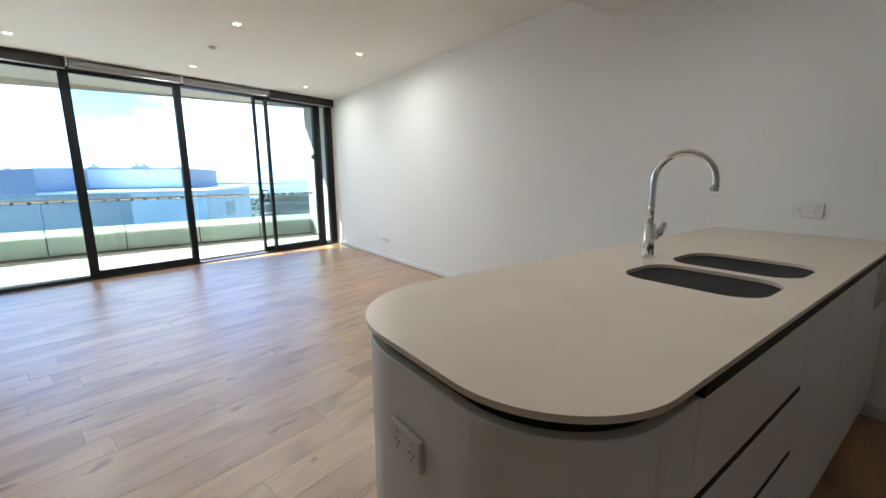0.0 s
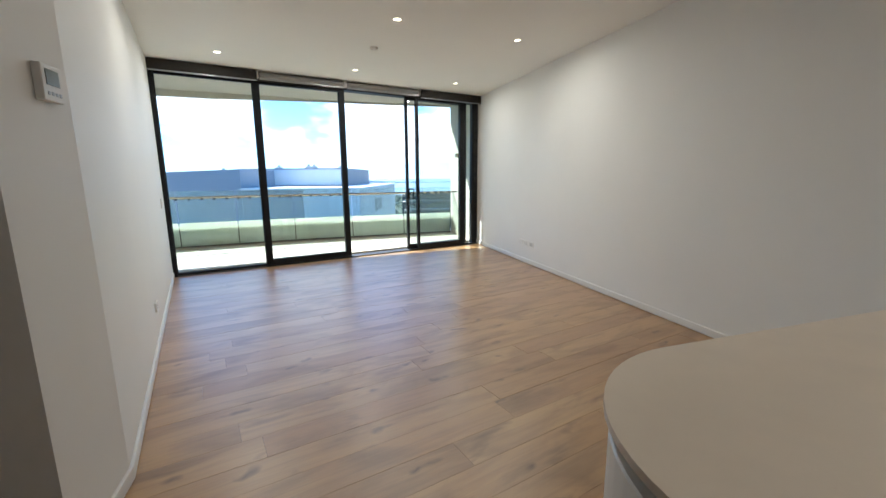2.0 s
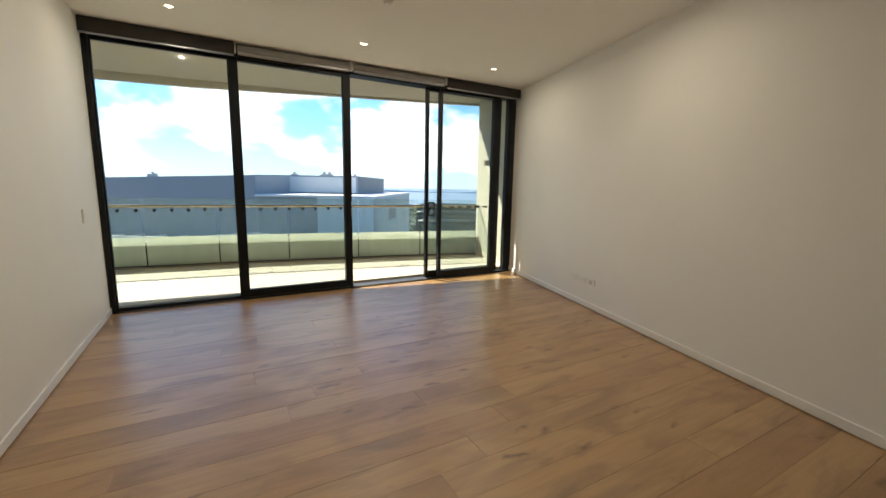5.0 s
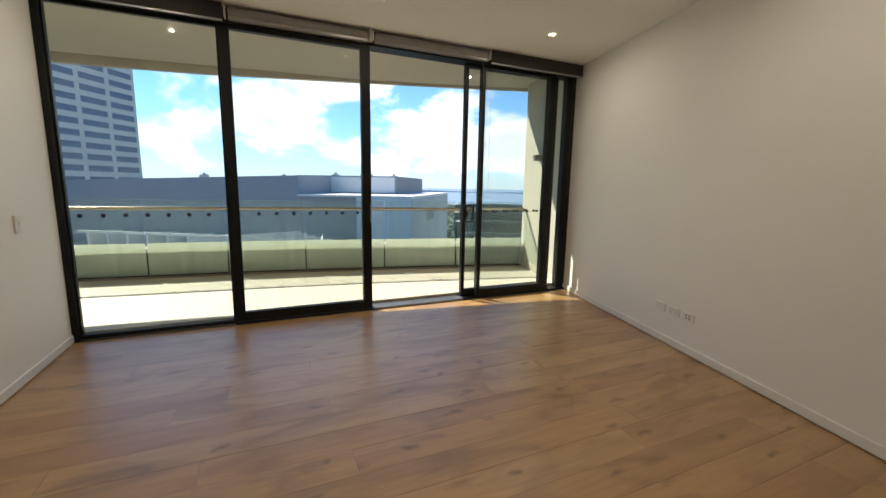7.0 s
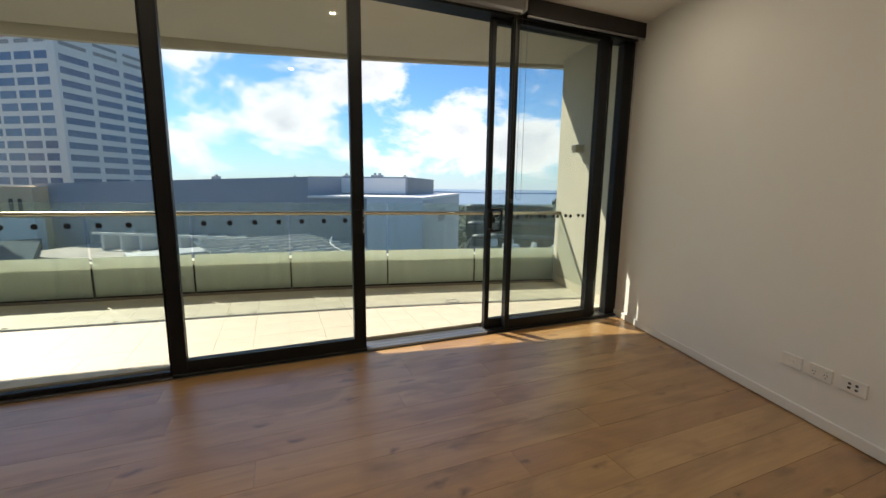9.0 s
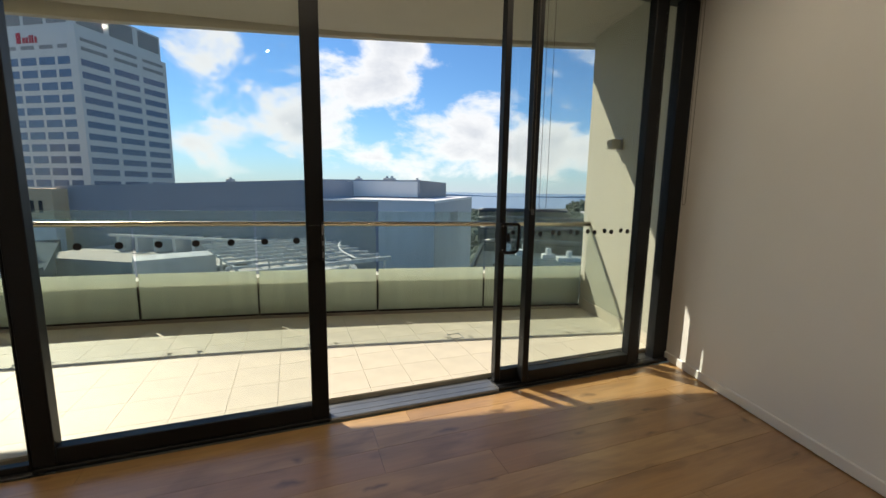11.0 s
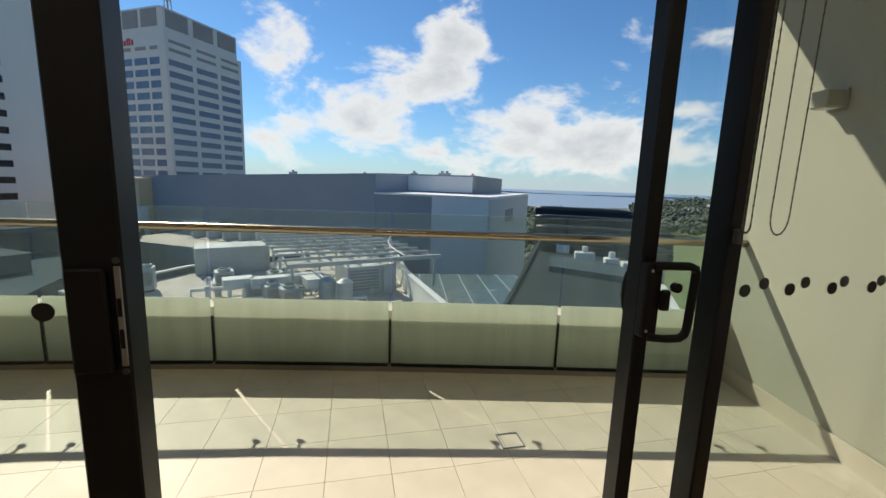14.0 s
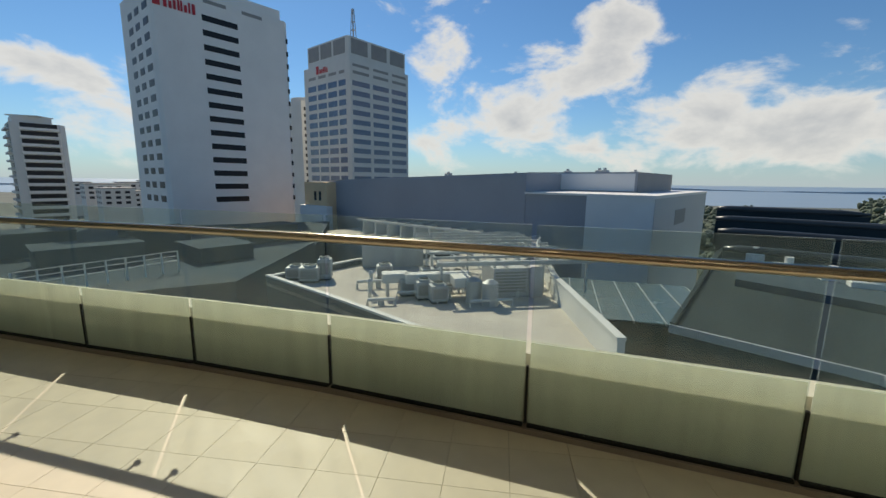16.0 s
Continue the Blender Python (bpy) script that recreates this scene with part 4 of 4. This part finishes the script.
# balcony tower far off
t4 = tagged(empty("apartment_tower", grid_pose(at(-54.4, 225))), "grey apartment tower with stacked balconies", "tower")
part("wall", prism([(0, 0), (14, 0), (16, 3), (16, 18), (0, 18)], -30, 21), M_TCREAM, t4)
part("roof", prism([(1, 1), (12, 1), (12, 15), (1, 15)], 21, 23.4), M_TCREAM, t4)
part("roof", prism([(-.5, 3), (8, -1), (13, 4), (8, 14)], 23.4, 23.8), M_TCREAM, t4)
for i in range(14):
    part("balcony", box(2.4, 13.6, -1.5, .1, 18.2 - 3.0 * i, 19.2 - 3.0 * i), M_TWHITE, t4)
    part("window", box(2.8, 13.2, -.1, .05, 19.2 - 3.0 * i, 20.9 - 3.0 * i), M_WIND, t4)
    part("balcony", box(-1.2, .1, 2, 15, 18.2 - 3.0 * i, 19.0 - 3.0 * i), M_TCREAM, t4)
    part("window", box(-.1, .05, 2.5, 14.5, 19.0 - 3.0 * i, 20.8 - 3.0 * i), M_WIND, t4)
rg = random.Random(3)
for b, d, w, h in ((-49.6, 330, 22, 26), (-48.3, 300, 16, 24), (-46.7, 340, 20, 27), (-45.8, 310, 14, 22), (-44.6, 360, 26, 28), (-53, 420, 30, 26)):
    ob = tagged(empty("apartment_block", grid_pose(at(b, d))), "low pale apartment block in the distance", "building", "distant blocks")
    part("wall", box(0, w, 0, 14, -30, -30 + h), M_TCREAM if rg.random() < .6 else M_TWHITE, ob)
    part("roof", box(-.3, w + .3, -.3, 14.3, -30 + h, -29.4 + h), M_TCROWN, ob)
    window_grid(ob, "x", [(-30 + h - 2 - 3 * i, 1.5) for i in range(3)], [(3 + 4.5 * j, 2.4) for j in range(int(w / 4.5))], M_WIND)
    window_grid(ob, "y", [(-30 + h - 2 - 3 * i, 1.5) for i in range(3)], [(2.5, 2.2), (7, 2.2), (11.5, 2.2)], M_WIND)

# the long shopping centre block
C = at(19.3, 60)
mall = tagged(empty("shopping_centre", grid_pose(C)), "long blue-grey windowless shopping centre block", "building")


def wedge(x0, x1, ya, yb, z0, za, zb):
    """A block whose top slopes from za at ya to zb at yb."""
    bm = bmesh.new()
    v = [bm.verts.new(p) for p in ((x0, ya, z0), (x1, ya, z0), (x1, yb, z0), (x0, yb, z0), (x0, ya, za), (x1, ya, za), (x1, yb, zb), (x0, yb, zb))]
    for f in ((0, 1, 2, 3), (4, 5, 6, 7), (0, 1, 5, 4), (1, 2, 6, 5), (2, 3, 7, 6), (3, 0, 4, 7)):
        bm.faces.new([v[i] for i in f])
    return bm


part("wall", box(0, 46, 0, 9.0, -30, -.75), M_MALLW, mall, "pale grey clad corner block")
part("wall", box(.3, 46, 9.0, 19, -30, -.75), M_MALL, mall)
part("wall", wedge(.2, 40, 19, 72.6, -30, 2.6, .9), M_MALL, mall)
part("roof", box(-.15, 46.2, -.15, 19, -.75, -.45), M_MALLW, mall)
# shade on the right-hand side, put in as a greyer face
part("shaded_side", box(.25, 45.9, -.07, .02, -28, -.9), M_MALLS, mall, "side wall greyed for its shade")
part("window", box(14, 22.5, -.12, .1, -5.4, -3.0), M_TCROWN, mall, "dark louvre panel")
up = part("upper_block", prism([(13.6, 5.8), (40, 5.8), (40, 26), (13.6, 26)], -.45, 2.95), M_MALL, mall)
# the upper block's side is in shade: darkness put into its colour
part("shaded_side", box(13.7, 39.9, 5.72, 5.79, -.4, 2.9), M_TCROWN, mall, "upper side wall darkened for its shade")
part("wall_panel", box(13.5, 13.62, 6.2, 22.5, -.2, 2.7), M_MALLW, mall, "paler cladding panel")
for y, x in ((13, 20), (14.4, 21), (22, 24), (31, 18), (48, 16), (11, 33)):
    pl = tagged(empty("roof_plant", grid_pose(C)), "small plant unit on the far roof", "plant unit", "far roof plant")
    part("casing", box(x, x + 1.6, y, y + 1.2, 2.9 if y < 27 else 2.0, 3.5 if y < 27 else 2.9, .1), M_METAL, pl)
    part("vent", cyl((x + .8, y + .6, 3.4 if y < 27 else 2.8), (x + .8, y + .6, 3.9 if y < 27 else 3.2), .3, 10), M_METAL, pl)
tan = tagged(empty("low_building", grid_pose(at(-24.2, 100))), "tan rendered low building with narrow windows", "building")
part("wall", box(0, 12, 0, 9.5, -30, .4), M_TAN, tan)
part("wall", box(-1.5, 0, -2, 9.5, -30, -5.2), M_MALLW, tan)
for y in (2.4, 4.4):
    part("window", box(-.06, .2, y, y + .9, -4.0, -1.8), M_WIND, tan)
for y0, y1, top_z in ((-12, 60, -9.5),):
    lowr = tagged(empty("low_roof", grid_pose(C)), "lower grey roof terrace before the shopping centre", "roof")
    part("slab", box(-14, 0, 14, y1, -30, -9.6), M_DECK, lowr)
    for i in range(11):
        part("rib", box(-6.0, -.1, 16 + i * 3.6, 16.5 + i * 3.6, -9.6, -7.2), M_PARA, lowr)
    part("beam", box(-6.2, -5.8, 15, 54, -7.2, -6.8), M_PARA, lowr)

# plant roof with white parapet
ZP = -4.25
tip, tl, m1, m2 = at(17.5, 14), at(-32.4, 26), at(-23.9, 20), at(-6.7, 14)
r1, r2, far_l = at(8.0, 22.5), at(5.9, 31), at(-20.5, 30)
outline = [tip, r1, r2, at(-6, 34), far_l, tl, m1, m2]
plant = tagged(empty("plant_roof"), "gravel plant roof with a white parapet", "roof")
part("podium", prism([(p.x, p.y) for p in outline], -30, ZP - .95), M_POD, plant, "dark wall below the roof")
part("deck", prism([(p.x, p.y) for p in outline], ZP - .95, ZP - .75), M_DECK, plant)
for line, top_z, w in (((tip, m2, m1, tl), ZP - .25, .22), ((r2, r1, tip), ZP + .45, .26), ((tl, far_l, outline[3]), ZP - .3, .22)):
    flat = [(p.x, p.y) for p in line]
    wall_ = part("parapet", band(flat, 0, -w, ZP - .95, top_z - .1), M_POD if top_z < ZP else M_PARA, plant, "low roof parapet")
    part("coping", band(flat, .03, -w - .03, top_z - .1, top_z), M_PARA, wall_, "white painted coping")
for k in range(3):
    pts = []
    for i in range(10):
        q = r1.lerp(r2, i / 9)
        pts.append((q.x - .2 - .9 * math.sin(i / 9 * math.pi) * .6, q.y, ZP + .5 + .28 * (k + 1)))
    part("guard_rail", tube(pts, .045, 6), M_PARA, plant)


def ac_unit(p, ang, w, d, h, fans):
    ob = tagged(empty("rooftop_unit", Matrix.Translation((p.x, p.y, ZP - .75)) @ Matrix.Rotation(radians(ang), 4, "Z")), "grey metal rooftop air-conditioning unit", "plant unit", "rooftop units")
    part("casing", box(-w / 2, w / 2, -d / 2, d / 2, .12, h, .03), M_METAL, ob)
    part("base", box(-w / 2 + .06, w / 2 - .06, -d / 2 + .06, d / 2 - .06, 0, .12), M_DARKROOF, ob)
    for k in range(fans):
        x = -w / 2 + w * (k + .5) / fans
        part("fan_ring", cyl((x, 0, h), (x, 0, h + .14), min(w / fans, d) * .38, 14), M_METAL, ob)
        part("grille", cyl((x, 0, h + .141), (x, 0, h + .15), min(w / fans, d) * .32, 14), M_DARKROOF, ob)
    part("louvre", box(-w * .4, w * .4, -d / 2 - .03, -d / 2 + .01, h * .3, h * .85), M_TCROWN, ob)


for b, d, a, w, dd, h, f in ((-16.6, 25.5, 20, 1.0, .9, 1.1, 1), (-13.2, 21.5, 25, 1.0, .8, 1.25, 1), (-10.9, 20.8, 25, .9, .8, 1.25, 1),
                             (-8.8, 20.2, 25, .9, .8, 1.2, 1), (-26.8, 25.5, 15, 1.2, 1.0, 1.2, 1), (-28.6, 26.5, 15, 1.1, 1.0, 1.0, 1), (-24.8, 25.8, 15, .8, .8, 1.7, 1),
                             (2.2, 22.8, 10, .9, .9, 1.5, 1), (-6.8, 23.8, 25, 1.4, .9, 1.0, 2), (-9.8, 24.8, 25, 1.4, .9, 1.0, 2)):
    ac_unit(at(b, d), a, w, dd, h * .78, f)
for b, d, h in ((-3.6, 20.4, 1.15), (-1.2, 20.0, 1.15)):
    p = at(b, d)
    ob = tagged(empty("rooftop_tank", pose(p.x, p.y, ZP - .75)), "upright cylindrical grey rooftop tank", "tank", "rooftop tanks")
    part("shell", cyl((0, 0, 0), (0, 0, h), .42, 18), M_METAL, ob, smooth=False)
    part("lid", cyl((0, 0, h), (0, 0, h + .18), .42, 18, .14), M_METAL, ob)
p = at(1.4, 22.6)
room_ = tagged(empty("plant_room", Matrix.Translation((p.x, p.y, ZP - .75)) @ Matrix.Rotation(radians(18), 4, "Z")), "grey louvred plant room under the roof frame", "plant room")
part("wall", box(-1.2, 1.3, -1.0, 1.4, 0, 1.6, .03), M_MALLS, room_)
for i in range(7):
    part("louvre", box(-1.1, .6, -1.04, -.99, .3 + i * .17, .39 + i * .17), M_TCROWN, room_)
part("door", box(.8, 1.5, -1.23, -1.19, 0, 1.7), M_METAL, room_)
p = at(-15.5, 30)
room2 = tagged(empty("plant_room", Matrix.Translation((p.x, p.y, ZP - .75)) @ Matrix.Rotation(radians(20), 4, "Z")), "pale louvred plant room on the roof", "plant room")
part("wall", box(-2.2, 2.2, -1.2, 1.2, 0, 1.7, .03), M_METAL, room2)
p = at(-4.0, 25.2)
duct = tagged(empty("roof_duct", Matrix.Translation((p.x, p.y, ZP - .75)) @ Matrix.Rotation(radians(20), 4, "Z")), "flat white sheet metal roof ducts", "duct")
part("run", box(-4.6, -1.0, -3.4, -2.7, .75, 1.25, .03), M_PARA, duct)
part("run", box(-2.2, -1.2, -4.6, -3.4, .75, 1.25, .03), M_PARA, duct)
part("run", box(-5.8, -4.4, -3.1, -2.2, .75, 1.25, .03), M_PARA, duct)
for x in (-4.2, -2.9, -1.6):
    part("leg", box(x - .05, x + .05, -3.1, -3.0, 0, .75), M_METAL, duct)
p = at(-1.8, 28)
frame_ = tagged(empty("roof_frame", Matrix.Translation((p.x, p.y, ZP - .75)) @ Matrix.Rotation(radians(18), 4, "Z")), "open grid of pale steel beams over the roof", "frame")
for i in range(8):
    part("beam", box(-4.4 + i * 1.2, -4.3 + i * 1.2, -6.5, 6.0, 1.70, 1.86), M_METAL, frame_)
for i in range(9):
    part("beam", box(-4.6, 4.3, -6.5 + i * 1.5, -6.4 + i * 1.5, 1.86, 2.0), M_METAL, frame_)
part("fascia", box(-4.6, 4.3, -6.62, -6.52, 1.78, 2.0), M_METAL, frame_)
for x in (-4.3, -1.4, 1.4, 4.0):
    for y in (-6.3, 0, 5.8):
        part("post", box(x - .06, x + .06, y - .06, y + .06, 0, 1.7), M_METAL, frame_)

# glass skylights and dark roofs to the right
p = at(15.5, 33)
sky_ = tagged(empty("skylight", Matrix.Translation((p.x, p.y, -7.6)) @ Matrix.Rotation(radians(-8), 4, "Z")), "sloping green glass skylight roof", "skylight")
for i in range(6):
    part("pane", box(-5 + i * 1.9, -3.2 + i * 1.9, -5.5, 5.5, 0, .06), M_SKYL, sky_)
    part("bar", box(-3.19 + i * 1.9, -3.13 + i * 1.9, -5.5, 5.5, -.1, .11), M_METAL, sky_)
part("wall", box(-5.2, 6.6, -5.6, 5.6, -22, -.1), M_DARKROOF, sky_)
e1, e2 = at(22.4, 19.6), at(41.3, 19.0)
dr = tagged(empty("dark_roof"), "broad dark sheet-metal roof with pale edge", "roof")
part("sheet", prism([(e1.x, e1.y), (e2.x, e2.y), at(47.2, 17.6)[:2], at(42.8, 27.5)[:2], at(42.5, 58)[:2], at(27, 58)[:2]], -30, -4.95), M_DARKROOF, dr)
part("edge", band([(e1.x, e1.y), (e2.x, e2.y), tuple(at(47, 17.7)[:2])], .02, -.09, -5.2, -4.84), M_METAL, dr)
part("edge", band([(e1.x, e1.y), tuple(at(27, 50)[:2])], .0, -.2, -5.2, -4.75), M_DARKROOF, dr)
part("end_parapet", band([tuple(at(47.2, 17.5)[:2]), tuple(at(42.6, 27.5)[:2])], .0, -.35, -5.2, -4.45), M_PARA, dr, "pale end parapet")
part("raised_roof", prism([tuple(at(b, d)[:2]) for b, d in ((28.5, 30), (43, 28.5), (43, 33), (28.5, 35))], -5.1, -4.5), M_POD, dr, "raised grey roof strip")
for i, (b0, b1, d, z) in enumerate(((25.9, 38.5, 56, -1.55), (25.9, 41.6, 51, -2.35), (26.2, 43.4, 46, -3.15), (27.0, 43.6, 40, -4.0))):
    ob = tagged(empty("roof_canopy"), "long black curved roof canopy", "canopy", "black canopies")
    pts = [at(b0 + (b1 - b0) * k / 12, d) for k in range(13)]
    part("sheet", tube([(q.x, q.y, z) for q in pts], .5, 10, radii=[.2] + [.36] * 10 + [.28, .1]), M_CANOPY, ob, smooth=True)
    part("edge", tube([(q.x, q.y, z - .6) for q in pts], .12, 6), M_METAL, ob)
    part("wall", band([tuple(q[:2]) for q in pts], .2, -.4, -5.2, z - .2), M_DARKROOF, ob)
for b, d, w in ((33, 36, 1.6), (36.5, 34, 1.1), (39.5, 33, 2.0), (30, 40, 1.2)):
    p = at(b, d)
    ob = tagged(empty("roof_vent", pose(p.x, p.y, -4.95, 0, 0, -25)), "pale box vent on the dark roof", "vent", "roof vents")
    part("box", box(-w / 2, w / 2, -.5, .5, 0, .8, .05), M_PARA, ob)
    part("cowl", cyl((0, 0, .8), (0, 0, 1.3), .25, 12), M_PARA, ob)

# distant woods and headland
rw = random.Random(11)


def hill(b, d):
    """Height of the ground to the right: flat near the water, rising away from it."""
    return -30 + max(0, min(1, (b - 36) / 12)) * (4 + (d - 130) / 770 * 19) + 2



bm = bmesh.new()
bmesh.ops.create_icosphere(bm, subdivisions=1, radius=1)
bm.verts.ensure_lookup_table()
ico_v, ico_f = [v.co[:] for v in bm.verts], [[v.index for v in f.verts] for f in bm.faces]
bm.free()
vs, fs = [], []
for i in range(900):
    b = rw.uniform(24, 66)
    d = rw.uniform(150, 540) if b < 38 else rw.uniform(300, 900)
    zc = hill(b, d) + rw.uniform(-1, 2)
    p = at(b, d)
    s = rw.uniform(3, 7)
    for k in range(14):
        o = Vector((rw.gauss(0, 1), rw.gauss(0, 1), rw.gauss(0, .7))) * s * .6
        r = s * rw.uniform(.25, .5)
        n0 = len(vs)
        for q in ico_v:
            j = rw.uniform(.75, 1.2)
            vs.append((p.x + o.x + q[0] * r * j, p.y + o.y + q[1] * r * j, zc + o.z + q[2] * r * .8 * j))
        fs += [tuple(n0 + i for i in f) for f in ico_f]
me = bpy.data.meshes.new("distant_trees")
me.from_pydata(vs, [], fs)
me.materials.append(M_FOL)
tagged(new("distant_trees", me), "dense dark green trees on a far hillside", "trees", kind="stuff")
bm = bmesh.new()
for i in range(70):
    b, d = rw.uniform(40, 60), rw.uniform(340, 600)
    p = at(b, d)
    w = rw.uniform(2, 5)
    zc = hill(b, d) - 2
    box(p.x - w, p.x + w, p.y - 4, p.y + 4, zc - 6, zc + rw.uniform(2, 5), bm=bm)
tagged(part("distant_houses", bm, M_TCREAM), "scattered pale houses among far trees", "houses", kind="stuff")
for b0, b1, d, h in ((14, 60, 2100, 14), (-60, -40, 1900, 12)):
    n = 40
    pts = [at(b0 + (b1 - b0) * k / n, d) for k in range(n + 1)]
    vs = [(q.x, q.y, -31) for q in pts] + [(q.x, q.y, -30 + h * (.35 + .65 * noise.noise(Vector((k * .21, d, 0))) ** 2 + .25 * math.sin(k * .33))) for k, q in enumerate(pts)]
    vs += [(q.x + (q.x - EYE.x) * .1, q.y + (q.y - EYE.y) * .1, -31) for q in pts]
    fs = [(k, k + 1, n + 2 + k, n + 1 + k) for k in range(n)] + [(n + 1 + k, n + 2 + k, 2 * n + 3 + k, 2 * n + 2 + k) for k in range(n)]
    me = bpy.data.meshes.new("headland")
    me.from_pydata(vs, [], fs)
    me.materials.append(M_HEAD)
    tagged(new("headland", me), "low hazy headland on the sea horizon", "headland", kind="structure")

M_GRASS = mottled("park_grass", (.16, .20, .075), .95, .3, .03, 1.5, .1)
structure("lawn", prism([at(b, d)[:2] for b, d in ((38, 70), (66, 60), (66, 420), (40, 420))], -30, -29.7), "mown green park lawn beyond the roofs", "lawn").data.materials[0] = M_GRASS
t5 = tagged(empty("apartment_tower", Matrix.Translation(at(51.0, 92)) @ Matrix.Rotation(radians(-50), 4, "Z")), "slim white apartment tower with side balconies", "tower")
part("wall", box(0, 9, 0, 10, -30, 11.5), M_TWHITE, t5)
for i in range(12):
    z = 8.6 - 3.0 * i
    part("balcony", box(-1.3, .05, 1.0, 5.5, z - .25, z + .05), M_TWHITE, t5)
    part("window", box(1.6, 2.9, -.06, .2, z + .3, z + 1.9), M_WIND, t5)
    part("window", box(4.8, 6.1, -.06, .2, z + .3, z + 1.9), M_WIND, t5)

# podium roofs below the white tower
pod = tagged(empty("podium_roof"), "broad blue-grey podium roof below the towers", "roof")
part("slab", prism([at(b, d)[:2] for b, d in ((-62, 44), (-36, 40), (-26, 62), (-24, 98), (-62, 112))], -30, -8.6), M_POD, pod)
part("parapet", band([tuple(at(b, d)[:2]) for b, d in ((-26, 62), (-36, 40), (-62, 44))], .0, -.4, -8.6, -8.0), M_POD, pod)
for b0, d0, w, l, h in ((-50, 60, 9, 6, 2.2), (-44, 66, 7, 5, 3.0), (-38, 58, 6, 8, 1.6), (-32, 70, 8, 5, 2.4), (-55, 72, 10, 6, 2.8)):
    p = at(b0, d0)
    ob = tagged(empty("roof_house", Matrix.Translation((p.x, p.y, -8.6)) @ Matrix.Rotation(radians(58), 4, "Z")), "low blue-grey plant house on the podium", "plant house", "podium plant houses")
    part("wall", box(-w / 2, w / 2, -l / 2, l / 2, 0, h, .05), M_POD, ob)
    part("roof", box(-w / 2 - .2, w / 2 + .2, -l / 2 - .2, l / 2 + .2, h, h + .2), M_POD, ob)
wk = tagged(empty("roof_walkway"), "white railed walkway across the podium roof", "walkway")
ends = [at(-56, 46), at(-42, 50)]
for z in (-7.4, -6.9, -6.4):
    part("rail", tube([(q.x, q.y, z) for q in ends], .04, 6), M_PARA, wk)
for i in range(9):
    q = ends[0].lerp(ends[1], i / 8)
    part("post", box(q.x - .06, q.x + .06, q.y - .06, q.y + .06, -8.6, -6.4), M_PARA, wk)

# pipes and small boxes among the plant
rp = random.Random(21)
for i in range(16):
    q = at(rp.uniform(-22, 4), rp.uniform(19.5, 28))
    ang = rp.choice((15, 20, 105, 110))
    ob = tagged(empty("roof_pipe", Matrix.Translation((q.x, q.y, ZP - .75)) @ Matrix.Rotation(radians(ang), 4, "Z")), "pale lagged pipe run on roof blocks", "pipe", "roof pipes")
    ln, hz = rp.uniform(1.2, 3.0), rp.uniform(.25, .5)
    part("run", tube([(-ln / 2, 0, .0), (-ln / 2, 0, hz), (ln / 2, 0, hz), (ln / 2, 0, .0)], rp.uniform(.05, .1), 8), M_PARA, ob)
    part("block", box(-.15, .15, -.12, .12, 0, hz - .05), M_METAL, ob)
for i in range(10):
    q = at(rp.uniform(-20, 6), rp.uniform(20, 29))
    ob = tagged(empty("vent_cowl", pose(q.x, q.y, ZP - .75)), "small white roof vent cowl", "vent", "vent cowls")
    h = rp.uniform(.5, 1.1)
    part("stack", cyl((0, 0, 0), (0, 0, h), .1, 10), M_PARA, ob)
    part("cap", cyl((0, 0, h), (0, 0, h + .14), .19, 12, .08), M_PARA, ob)
